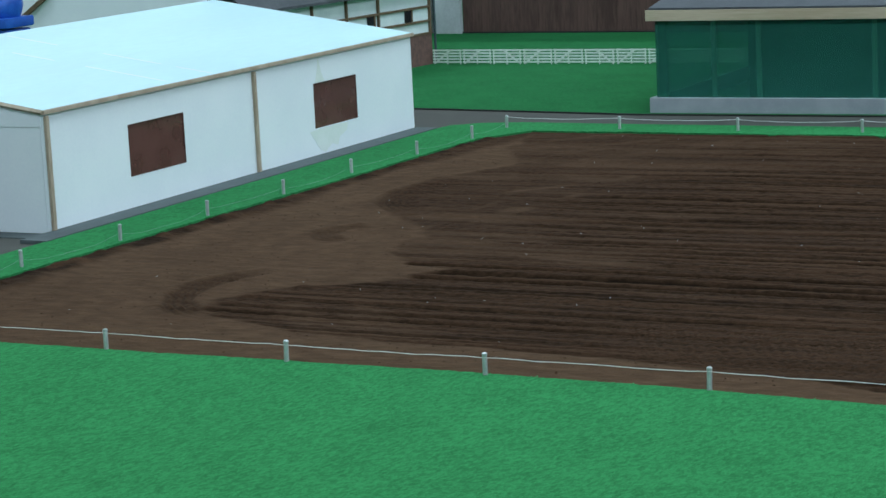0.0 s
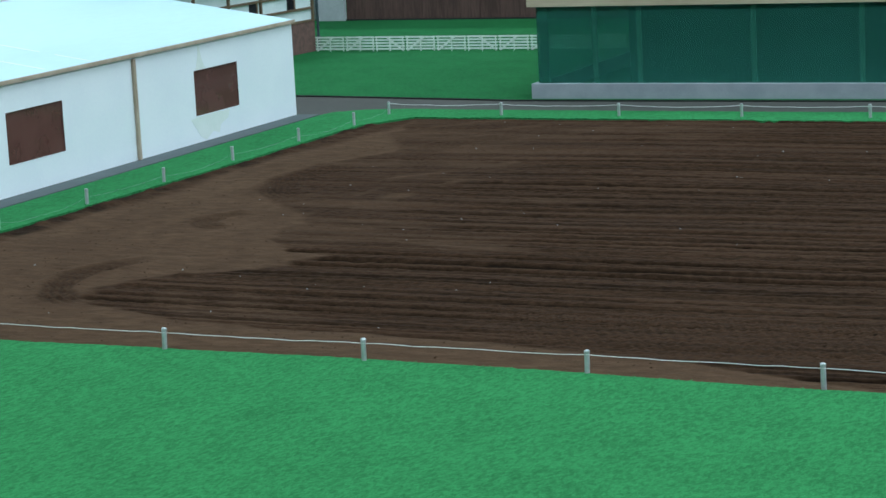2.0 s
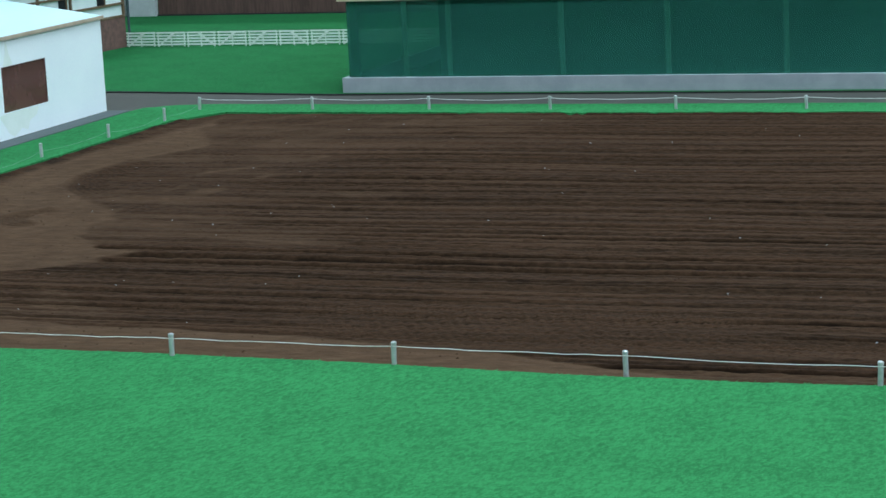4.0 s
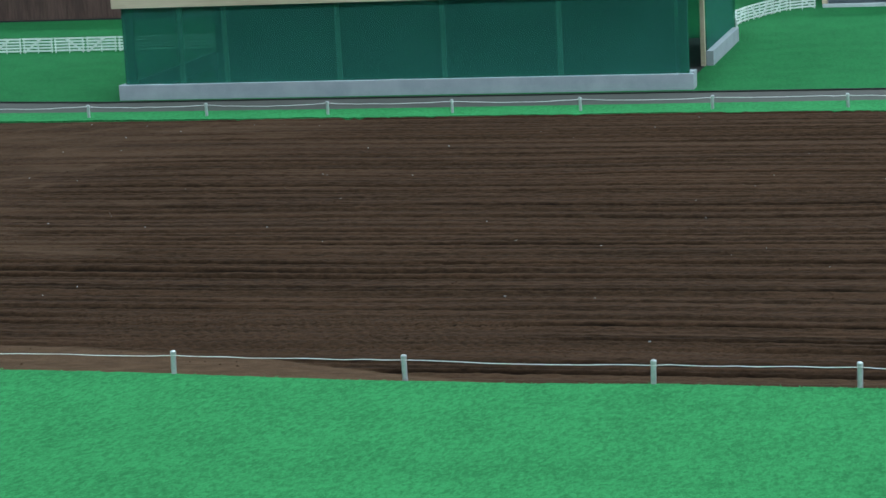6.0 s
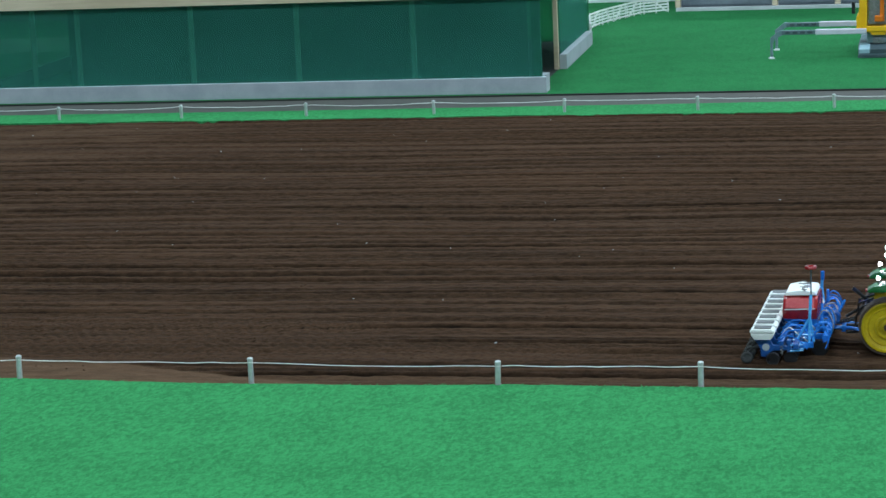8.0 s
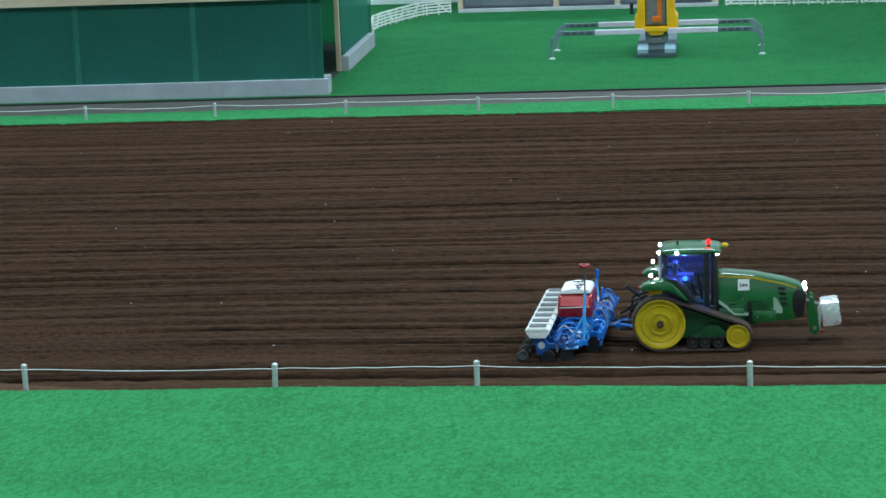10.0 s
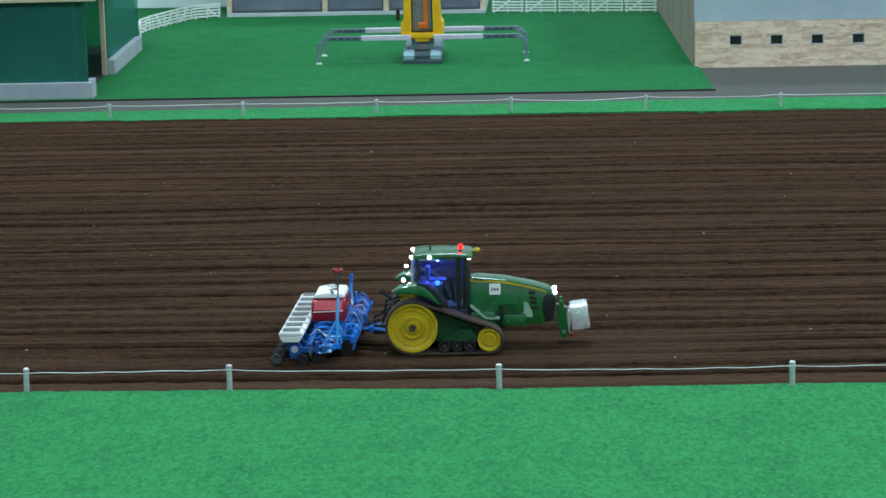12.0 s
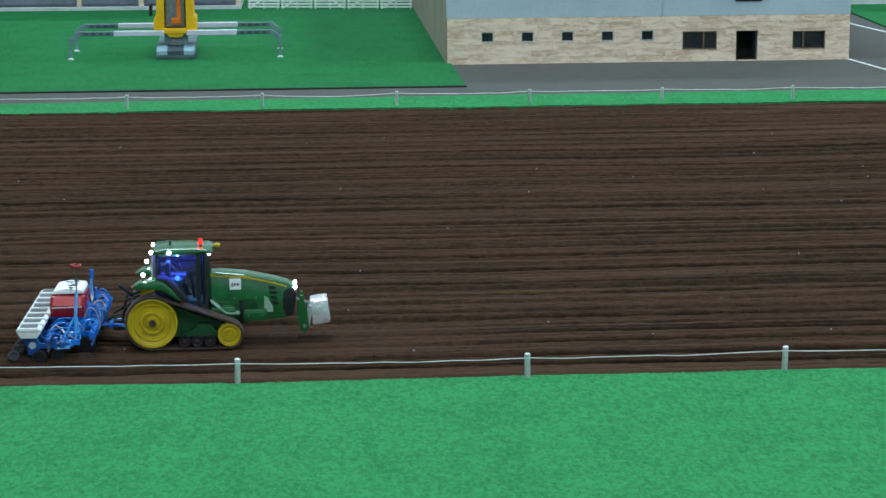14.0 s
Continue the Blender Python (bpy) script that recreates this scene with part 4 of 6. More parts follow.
# ---- half-timbered house and barn behind ----
def timber_house():
    h = thing("half_timbered_house", -1.37, 3.34, 0.0012, "half-timbered model house with pale plaster and a brown brick base", "house", rz=-5.5)
    L, W, BZ, T = 0.70, 0.10, 0.070, 0.178
    part("brick_base", box(bm_new(), -W, -L, 0, 0.002, 0, BZ), BRICK, h, "brown brick base", None)
    part("plaster_wall", box(bm_new(), -W + 0.004, -L + 0.004, BZ + 0.0004, -0.002, -0.004, T), PLASTER, h, "pale plaster infill", None)
    for z in (BZ + 0.003, 0.102, 0.135):
        part("rail", box(bm_new(), -0.0018, -L, z - 0.0025, 0.003, 0, z + 0.0025), TIMBER, h, "", None)
    for y in (-0.004, -0.215, -0.34, -0.47, -0.60):
        part("stud", box(bm_new(), -0.0017, y - 0.0028, BZ + 0.004, 0.0034, y + 0.0028, T), TIMBER, h, "", None)
    for y, z in ((-0.094, 0.1085), (-0.246, 0.1085), (-0.43, 0.1085)):
        w = part("window", box(bm_new(), -0.0018, y - 0.012, z - 0.0035, 0.0012, y + 0.012, z + 0.0235), DARK_GLASS, h, "small dark window", None)
        part("frame", box(bm_new(), -0.0018, y + 0.0124, z - 0.0035, 0.003, y + 0.0165, z + 0.0235), TIMBER, w, "", None)
    part("roof", prism(bm_new(), [(0.02, T), (-W / 2, T + 0.055), (-W - 0.02, T), (-W - 0.02, T + 0.006), (-W / 2, T + 0.062), (0.02, T + 0.006)], "y", -L - 0.02, 0.02), SLATE, h, "dark slate roof", None)
    part("pipe", cyl(bm_new(), (0.006, 0.008, 0), (0.006, 0.008, T), 0.003), C_DARK, h, "dark downpipe", None)


timber_house()


def brown_barn():
    b = thing("barn", -1.66, 4.085, 0.0012, "large barn with dark brown boarded walls", "barn")
    n, w = 22, 0.0555
    part("core", box(bm_new(), 0.004, 0.004, 0, n * w - 0.004, 0.5, 0.30), BROWN_WALL, b, "", None)
    rng = np.random.RandomState(3)
    for k in range(n):
        part("board", box(bm_new(), k * w + 0.0003, -rng.uniform(0.0008, 0.0012), 0, (k + 1) * w - 0.0003, 0.0036, 0.30), BROWN_WALL, b, "", None)
    part("plinth", box(bm_new(), -0.004, -0.006, 0, n * w, -0.0018, 0.004), BLACK_TRIM, b, "", None)
    part("sliding_door", box(bm_new(), -0.082, -0.016, 0.0, -0.001, 0.0, 0.28, 0.001), GREY_WALL, b, "pale grey upright panel", None)
    part("roof", prism(bm_new(), [(-0.03, 0.30), (0.25, 0.42), (0.53, 0.30), (0.53, 0.31), (0.25, 0.43), (-0.03, 0.31)], "x", -0.1, n * w + 0.02), SLATE, b, "dark grey roof", None)


brown_barn()


# ---- grey machine hall behind the lawn ----
def machine_hall():
    h = thing("machine_hall", 0.674, 3.945, 0.0012, "pale grey machine hall with dark doors between timber posts", "building", rz=-1.0)
    L, T = 0.604, 0.26
    part("threshold", box(bm_new(), 0, -0.012, 0, L, 0.0, 0.008, 0.0006), GREY_WALL, h, "pale grey threshold", None)
    part("wall", box(bm_new(), 0, 0.012, 0, L, 0.5, T), GREY_WALL, h, "pale grey wall", None)
    xs = (0.004, 0.229, 0.372, 0.598)
    for x in xs:
        part("post", box(bm_new(), x - 0.006, -0.002, 0.0084, x + 0.006, 0.0114, T), BEAM, h, "pale timber post", None)
    for a, c in zip(xs, xs[1:]):
        d = part("door", box(bm_new(), a + 0.008, 0.004, 0.0086, c - 0.008, 0.011, T - 0.02), DARK_DOOR, h, "dark grey door leaf", None)
        part("lower_panel", box(bm_new(), a + 0.012, 0.002, 0.014, c - 0.012, 0.0036, 0.034), DARK_DOOR, d, "", None)
    part("roof", prism(bm_new(), [(-0.03, T), (0.25, T + 0.1), (0.53, T), (0.53, T + 0.008), (0.25, T + 0.11), (-0.03, T + 0.008)], "x", -0.03, L + 0.03), SLATE, h, "grey roof", None)


machine_hall()


def outbuilding():
    o = thing("outbuilding", 0.36, 4.195, 0.0012, "plain white outbuilding beside the grey machine hall", "building")
    part("wall", box(bm_new(), 0, 0, 0, 0.29, 0.30, 0.20, 0.0015), PLASTER, o, "pale plaster wall", None)
    part("roof", box(bm_new(), -0.01, -0.015, 0.2005, 0.30, 0.315, 0.209), SLATE, o, "dark grey roof", None)


outbuilding()


# ---- stone-based building ----
def stone_house():
    X0, Y0, L, D, SZ, T = 1.679, 2.830, 0.770, 1.22, 0.087, 0.24
    h = thing("stone_stable", X0, Y0, -0.0018, "stable with a pale sandstone base and pale blue cladding", "building")
    small = [(0.064 + 0.0762 * k, 0.088 + 0.0762 * k, 0.041, 0.0605) for k in range(5)]
    wide = [(0.448, 0.514, 0.023, 0.0575), (0.660, 0.723, 0.022, 0.056)]
    door = (0.551, 0.593, 0.0015, 0.0575)
    holes = sorted(small + wide + [door])
    bm = pierced(bm_new(), 0, L, 0, SZ, holes, "y", 0.0016, 0.010)
    wall = part("stone_wall", bm, STONE, h, "pale sandstone base", None)
    part("upper_wall", box(bm_new(), -0.001, 0.001, SZ + 0.0004, L + 0.001, D, T), BLUE_WALL, h, "pale blue cladding", None)
    part("side_wall", box(bm_new(), 0.0, 0.0105, 0, 0.008, D, SZ), WOOD, h, "boarded side wall", None)
    for k in range(11):
        y = 0.012 + k * 0.109
        part("side_board", box(bm_new(), -0.0026, y, 0.0, -0.0002, y + 0.106, SZ + 0.05), OLD_BOARD, h, "weathered pale board", None)
    part("back_wall", box(bm_new(), 0.009, D - 0.01, 0, L, D, SZ), STONE, h, "", None)
    part("east_wall", box(bm_new(), L - 0.008, 0.0105, 0, L, D - 0.011, SZ), STONE, h, "", None)
    part("roof", box(bm_new(), -0.02, -0.02, T + 0.0005, L + 0.02, D + 0.02, T + 0.012), SLATE, h, "grey roof", None)
    part("cladding_joint", box(bm_new(), 0.409, -0.0006, SZ + 0.002, 0.4115, 0.0008, T), GREY_WALL, h, "", None)
    part("upper_window", box(bm_new(), 0.548, -0.0005, 0.1135, 0.600, 0.0008, 0.17), DARK_GLASS, h, "dark upper window", None)
    # black board added behind the openings to paint the unlit inside
    part("inner_wall", box(bm_new(), 0.012, 0.06, 0, L - 0.012, 0.064, SZ), BLACK_TRIM, h, "dark interior", None)
    for q in small + wide:
        w = part("window", box(bm_new(), q[0] + 0.0004, 0.0062, q[2] + 0.0004, q[1] - 0.0004, 0.0074, q[3] - 0.0004), DARK_GLASS, h, "dark window pane", None)
        f = pierced(bm_new(), q[0] + 0.0002, q[1] - 0.0002, q[2] + 0.0002, q[3] - 0.0002, [(q[0] + 0.0016, q[1] - 0.0016, q[2] + 0.0018, q[3] - 0.0014)], "y", 0.0008, 0.0061)
        part("frame", f, GREY_WALL if q in small else TIMBER, w, "", None)
        if q in wide:
            mx = q[0] + (0.62 if q is wide[0] else 0.33) * (q[1] - q[0])
            part("mullion", box(bm_new(), mx - 0.0014, 0.0012, q[2] + 0.0018, mx + 0.0014, 0.0060, q[3] - 0.0014), TIMBER, w, "", None)
    d = part("door_frame", box(bm_new(), door[0] + 0.0002, 0.0012, 0.0, door[0] + 0.0016, 0.009, door[3]), TIMBER, h, "", None)
    part("door_leaf", box(bm_new(), door[1] - 0.003, 0.0105, 0.0, door[1] - 0.001, 0.045, door[3] - 0.002), C_DARK, h, "open dark door leaf", None)
    # stone courses
    rng = np.random.RandomState(7)
    rows = 7
    hgt = SZ / rows
    for r in range(rows):
        x = 0.0
        while x < L - 0.004:
            w = min(rng.uniform(0.03, 0.085), L - x)
            if L - x - w < 0.012:
                w = L - x
            a, c, z0, z1 = x + 0.0002, x + w - 0.0002, r * hgt + 0.0002, (r + 1) * hgt - 0.0002
            segs = [(a, c)]
            for q in holes:
                if z1 > q[2] and z0 < q[3]:
                    cut = []
                    for s0, s1 in segs:
                        if q[1] <= s0 or q[0] >= s1:
                            cut.append((s0, s1))
                        else:
                            cut += [p for p in ((s0, q[0]), (q[1], s1)) if p[1] - p[0] > 0.002]
                    segs = cut
            for s0, s1 in segs:
                part("stone", box(bm_new(), s0, 0.0005 + rng.uniform(-0.0004, 0.0003), z0, s1, 0.0015, z1), STONE, wall, "", None)
            x += w


stone_house()
solid("backdrop", box(bm_new(), 2.62, 3.86, 0.0, 3.6, 3.9, 0.25), GREY_WALL, "plain pale board at the edge of the layout", "wall", smooth=None)


# ---- blue crate behind the white hall ----
def blue_crate():
    c = thing("storage_crate", -2.538, 2.95, 0.0, "bright blue plastic crate standing behind the white hall", "crate")
    part("body", box(bm_new(), 0, 0, 0, 0.24, 0.10, 0.122, 0.006), CRATE_BLUE, c)
    part("rim", box(bm_new(), -0.006, -0.006, 0.126, 0.246, 0.106, 0.150, 0.004), CRATE_BLUE, c)
    bm = bm_new()
    ball(bm, (0.185, 0.05, 0.172), 0.055, 20, (1, 1, 0.9))
    for v in bm.verts:
        v.co += 0.012 * noise.noise_vector(v.co * 22)
    part("cloth", bm, CRATE_BLUE, c, "crumpled dark blue cloth in the crate")


blue_crate()


def pale_shed():
    s = thing("white_shed", -2.95, 3.75, -0.002, "plain pale blue-white shed behind the white hall", "shed")
    part("wall", box(bm_new(), 0, 0, 0, 1.19, 0.4, 0.34, 0.002), WHITE_WALL, s, "pale board wall", None)
    part("plank", box(bm_new(), 0.07, -0.014, 0.104, 0.21, -0.004, 0.116, 0.001, rot=(0, -34, 0)), TIMBER, s, "dark leaning timber", None)
    part("roof", box(bm_new(), -0.02, -0.02, 0.3405, 1.21, 0.42, 0.352), SLATE, s, "grey roof", None)


pale_shed()


# ---- tracked tractor ----


def belt_loop(r1, c1, r2, c2, grow):
    """The outline round the drive wheel and the idler, in x and z, as a belt takes it."""
    (xa, za), (xb, zb) = c1, c2
    ra, rb = r1 + grow, r2 + grow
    d, base = math.hypot(xb - xa, zb - za), math.atan2(zb - za, xb - xa)
    al = math.acos((ra - rb) / d)
    out = []
    for k in range(25):
        a = base + al + (2 * math.pi - 2 * al) * k / 24
        out.append((xa + ra * math.cos(a), za + ra * math.sin(a)))
    for k in range(13):
        a = base - al + 2 * al * k / 12
        out.append((xb + rb * math.cos(a), zb + rb * math.sin(a)))
    return out


def tractor():
    t = thing("tracked_tractor", TRX, TRY, -0.0006, "green and yellow tracked model tractor with glowing work lights", "tractor")
    R1, C1, R2, C2 = 0.0242, (0.0, 0.0262), 0.0112, (0.0738, 0.0135)
    for side in (-1, 1):
        yo, yi = side * 0.0425, side * 0.0235
        nm = "track"
        outer, inner = belt_loop(R1, C1, R2, C2, 0.0022), belt_loop(R1, C1, R2, C2, 0.0004)
        bm = bm_new()
        n = len(outer)
        rings = [[bm.verts.new((p[0], y, p[1])) for p in q] for q, y in ((outer, yo), (outer, yi), (inner, yi), (inner, yo))]
        for a, b in zip(rings, rings[1:] + rings[:1]):
            for k in range(n):
                bm.faces.new((a[k], a[(k + 1) % n], b[(k + 1) % n], b[k]))
        bmesh.ops.recalc_face_normals(bm, faces=bm.faces)
        tr = part(nm, bm, RUBBER, t, "dusty black rubber track")
        loop = outer + outer[:1]
        lug = bm_new()
        run, want = 0.0, 0.0
        for p, q in zip(loop, loop[1:]):
            seg = math.hypot(q[0] - p[0], q[1] - p[1])
            while want <= run + seg:
                f = (want - run) / seg
                x, z = p[0] + (q[0] - p[0]) * f, p[1] + (q[1] - p[1]) * f
                ang = math.degrees(math.atan2(q[1] - p[1], q[0] - p[0]))
                box(lug, x - 0.0009, min(yo, yi) + 0.0006, z - 0.0003, x + 0.0009, max(yo, yi) - 0.0006, z + 0.0004, rot=(0, -ang, 0))
                want += 0.0042
            run += seg
        part("lugs", lug, RUBBER, tr, "", None)
        o = yo - side * 0.0006
        w = part("drive_wheel", lathe(bm_new(), [(R1, o - side * 0.012), (R1, o), (R1 - 0.0014, o + side * 0.0002), (R1 - 0.0022, o - side * 0.0012), (0.0185, o - side * 0.0026), (0.0178, o - side * 0.0018),
                                                 (0.0172, o - side * 0.003), (0.0118, o - side * 0.0036), (0.0112, o - side * 0.0016), (0.0098, o - side * 0.0014), (0.0092, o - side * 0.0028), (0.0062, o - side * 0.003), (0.0058, o - side * 0.001), (0.0040, o - side * 0.0008), (0.0038, o - side * 0.002), (0.0003, o - side * 0.002)], (C1[0], 0, C1[1]), "y", 44), J_YELLOW, t, "yellow disc drive wheel")
        part("hub", lathe(bm_new(), [(0.0031, o - side * 0.003), (0.0031, o + side * 0.0008), (0.0024, o + side * 0.0012), (0.0020, o + side * 0.0004), (0.0002, o + side * 0.0004)], (C1[0], 0, C1[1]), "y", 16), RUBBER, w, "dark dusty hub")
        bolts = bm_new()
        for k in range(8):
            a = k * math.pi / 4
            cyl(bolts, (C1[0] + 0.0078 * math.cos(a), o - side * 0.003, C1[1] + 0.0078 * math.sin(a)), (C1[0] + 0.0078 * math.cos(a), o - side * 0.0018, C1[1] + 0.0078 * math.sin(a)), 0.0006, 6)
        part("bolts", bolts, J_YELLOW, w)
        i = part("idler_wheel", lathe(bm_new(), [(R2, o - side * 0.012), (R2, o), (R2 - 0.0012, o + side * 0.0002), (R2 - 0.0018, o - side * 0.0014), (0.0068, o - side * 0.0022), (0.0062, o - side * 0.0006), (0.0042, o - side * 0.0004), (0.0038, o - side * 0.0016), (0.0002, o - side * 0.0016)], (C2[0], 0, C2[1]), "y", 30), J_YELLOW, t, "small yellow idler wheel")
        part("hub", cyl(bm_new(), (C2[0], o - side * 0.002, C2[1]), (C2[0], o - side * 0.0004, C2[1]), 0.0026, 14), J_YELLOW, i)
        for x in (0.0305, 0.0428, 0.0551):
            r = part("roller", lathe(bm_new(), [(0.0058, o - side * 0.010), (0.0060, o - side * 0.001), (0.0052, o), (0.0036, o - side * 0.0004), (0.0034, o - side * 0.0014), (0.0002, o - side * 0.0014)], (x, 0, 0.0080), "y", 20), BLACK_PLASTIC, t, "small black track roller")
            part("hub", cyl(bm_new(), (x, o - side * 0.0016, 0.0080), (x, o - side * 0.0002, 0.0080), 0.0018, 10), RUBBER, r)
        pts = [(0.0285, 0.0150), (0.0380, 0.0182), (0.0440, 0.0235), (0.0560, 0.0235), (0.0625, 0.0160), (0.0700, 0.0150), (0.0700, 0.0120), (0.0285, 0.0120)]
        part("track_frame", prism(bm_new(), pts, "y", side * 0.0395, side * 0.029, 0.0006), surface_dark_green, t, "green roller frame", None)
        part("inner_frame", prism(bm_new(), [(0.010, 0.018), (0.020, 0.040), (0.068, 0.022), (0.068, 0.009), (0.012, 0.010)], "y", side * 0.0285, side * 0.024), surface_dark_green, t, "dark green frame plate", None)
        # mudguard
        fo = [(-0.0185, 0.0622), (-0.0120, 0.0662), (0.0040, 0.0688), (0.0110, 0.0674), (0.0190, 0.0600), (0.0275, 0.0490), (0.0255, 0.0478), (0.0165, 0.0552), (0.0080, 0.0588), (-0.0040, 0.0598), (-0.0175, 0.0598)]
        part("mudguard", prism(bm_new(), fo, "y", side * 0.0415, side * 0.0225, 0.0012), J_GREEN, t, "rounded green mudguard")
        rim = [(0.0050, 0.0704), (0.0150, 0.0692), (0.0250, 0.0605), (0.0335, 0.0485), (0.0285, 0.0475), (0.0195, 0.0598), (0.0115, 0.0672), (0.0050, 0.0690)]
        part("mudguard_rim", prism(bm_new(), rim, "y", side * 0.0395, side * 0.0228, 0.0006), BLACK_PLASTIC, t, "black edge beside the cab")
    # body
    hood = [(0.0520, 0.0240), (0.0520, 0.0690), (0.0620, 0.0695), (0.0900, 0.0668), (0.1180, 0.0610), (0.1330, 0.0565), (0.1385, 0.0530), (0.1392, 0.0470), (0.1350, 0.0250), (0.1200, 0.0215), (0.0960, 0.0225), (0.0900, 0.0180), (0.0650, 0.0180)]
    part("bonnet", prism(bm_new(), hood, "y", -0.0135, 0.0135, 0.0022), J_GREEN, t, "green bonnet")
    for side in (-1, 1):
        y0, y1 = sorted((side * 0.0131, side * 0.0139))
        part("stripe", prism(bm_new(), [(0.0560, 0.0660), (0.0880, 0.0638), (0.1180, 0.0574), (0.1300, 0.0538), (0.1304, 0.0549), (0.1186, 0.0588), (0.0900, 0.0654), (0.0560, 0.0678)], "y", y0, y1), J_YELLOW, t, "yellow side stripe", None)
        for k in range(4):
            z = 0.0555 - k * 0.0050
            part("vent", prism(bm_new(), [(0.1120 + k * 0.001, z), (0.1190 + k * 0.0008, z - 0.0006), (0.1196 + k * 0.0008, z - 0.0036), (0.1128 + k * 0.001, z - 0.0032)], "y", y0, y1), BLACK_PLASTIC, t, "black slotted vent", None)
        part("side_screen", prism(bm_new(), [(0.1080, 0.0455), (0.1115, 0.0440), (0.1165, 0.0340), (0.1165, 0.0295), (0.1080, 0.0295)], "y", y0, y1), PALE_GREEN, t, "grey side screen", None)
        arch = [(0.0760 + 0.0 , 0.0262)] + [(0.0910 + 0.0135 * math.cos(a), 0.0262 + 0.0165 * math.sin(a)) for a in (math.pi * (1 - k / 10) for k in range(1, 10))] + [(0.1045, 0.0262)]
        part("engine_panel", prism(bm_new(), arch, "y", side * 0.0120, side * 0.0143), surface_dark_green, t, "green engine side panel", None)
        part("tank", box(bm_new(), 0.0560, min(side * 0.0138, side * 0.0225), 0.0230, 0.0800, max(side * 0.0138, side * 0.0225), 0.0370, 0.0016), J_GREEN, t, "green fuel tank")
        part("front_axle_box", box(bm_new(), 0.0880, min(side * 0.0136, side * 0.0180), 0.0215, 0.1105, max(side * 0.0136, side * 0.0180), 0.0330, 0.0012), J_GREEN, t)
        # raised black strip stands in for the shade of a recess
        part("gap_shade", box(bm_new(), 0.0836, min(side * 0.0120, side * 0.0146), 0.0200, 0.0874, max(side * 0.0120, side * 0.0146), 0.0420, 0.0004), BLACK_PLASTIC, t, "black strip painting the shade of the gap beside the engine", None)
        for bx, bz in ((0.0790, 0.0440), (0.1000, 0.0440), (0.1060, 0.0340), (0.0925, 0.0270), (0.1060, 0.0270)):
            part("bolt", cyl(bm_new(), (bx, side * 0.0140, bz), (bx, side * (0.0148 if bz > 0.031 else 0.0186), bz), 0.0006, 8), GREY_METAL, t, "", None)
        part("step", box(bm_new(), 0.0560, min(side * 0.0228, side * 0.0290), 0.0240, 0.0680, max(side * 0.0228, side * 0.0290), 0.0252), BLACK_PLASTIC, t, "black step", None)
    part("grille", prism(bm_new(), [(0.1272, 0.0490), (0.1310, 0.0528), (0.1370, 0.0520), (0.1400, 0.0470), (0.1368, 0.0262), (0.1300, 0.0240), (0.1262, 0.0330), (0.1258, 0.0420)], "y", -0.0142, 0.0142, 0.0012), BLACK_PLASTIC, t, "black wrap-round grille")
    for side in (-1, 1):
        part("headlight", ball(bm_new(), (0.1385, side * 0.0108, 0.0532), 0.0021, 16, (0.8, 1.2, 0.9)), LED_WHITE, t, "glowing white headlight")
    # cab
    cw, cz0, cz1 = 0.0230, 0.0440, 0.0902
    part("cab_base", prism(bm_new(), [(0.0020, 0.0560), (0.0180, 0.0555), (0.0300, 0.0400), (0.0520, 0.0380), (0.0520, 0.0330), (0.0020, 0.0330)], "y", -0.022, 0.022, 0.0008), BLACK_PLASTIC, t, "black cab floor")
    for side in (-1, 1):
        y0, y1 = sorted((side * (cw - 0.0004), side * (cw - 0.0010)))
        part("side_window", prism(bm_new(), [(0.0060, 0.0590), (0.0190, 0.0585), (0.0320, 0.0420), (0.0440, 0.0410), (0.0440, cz1), (0.0060, cz1)], "y", y0, y1), CAB_GLASS, t, "clear side window", None)
        a, b = sorted((side * cw, side * (cw - 0.003)))
        part("sill", prism(bm_new(), [(0.0030, 0.0640), (0.0200, 0.0640), (0.0310, 0.0520), (0.0360, 0.0390), (0.0320, 0.0385), (0.0270, 0.0510), (0.0180, 0.0605), (0.0030, 0.0605)], "y", a, b, 0.0003), BLACK_PLASTIC, t, "black window sill", None)
        for x0, x1, nm in ((0.0035, 0.0065, "rear_pillar"), (0.0425, 0.0472, "front_pillar")):
            part(nm, box(bm_new(), x0, a, 0.0390 if x0 > 0.02 else 0.0570, x1, b, cz1, 0.0004), BLACK_PLASTIC, t, "black cab pillar", None)
        part("rear_corner_post", box(bm_new(), -0.0010, a + (0.0 if side < 0 else 0.0), 0.0600, 0.0010, b, cz1, 0.0003), GREY_METAL, t, "", None)
    part("exhaust", cyl(bm_new(), (0.0520, -0.0190, 0.0360), (0.0520, -0.0190, 0.0905), 0.0034, 12), BLACK_PLASTIC, t, "black upright exhaust pipe")
    part("air_intake", cyl(bm_new(), (0.0520, 0.0190, 0.0360), (0.0520, 0.0190, 0.0880), 0.0034, 12), BLACK_PLASTIC, t, "black upright intake pipe")
    part("exhaust_shield", box(bm_new(), 0.0474, -0.0245, 0.0330, 0.0528, -0.0180, 0.0400, 0.0008), BLACK_PLASTIC, t)
    part("windscreen", box(bm_new(), 0.0472, -0.0195, 0.0690, 0.0478, 0.0195, cz1), CAB_GLASS, t, "clear windscreen", None)
    part("rear_window", box(bm_new(), 0.0014, -0.0195, 0.0600, 0.0020, 0.0195, cz1), CAB_GLASS, t, "clear rear window", None)
    roof = [(0.0010, 0.0905), (0.0000, 0.0925), (0.0020, 0.0945), (0.0140, 0.0956), (0.0400, 0.0956), (0.0540, 0.0944), (0.0595, 0.0922), (0.0575, 0.0905)]
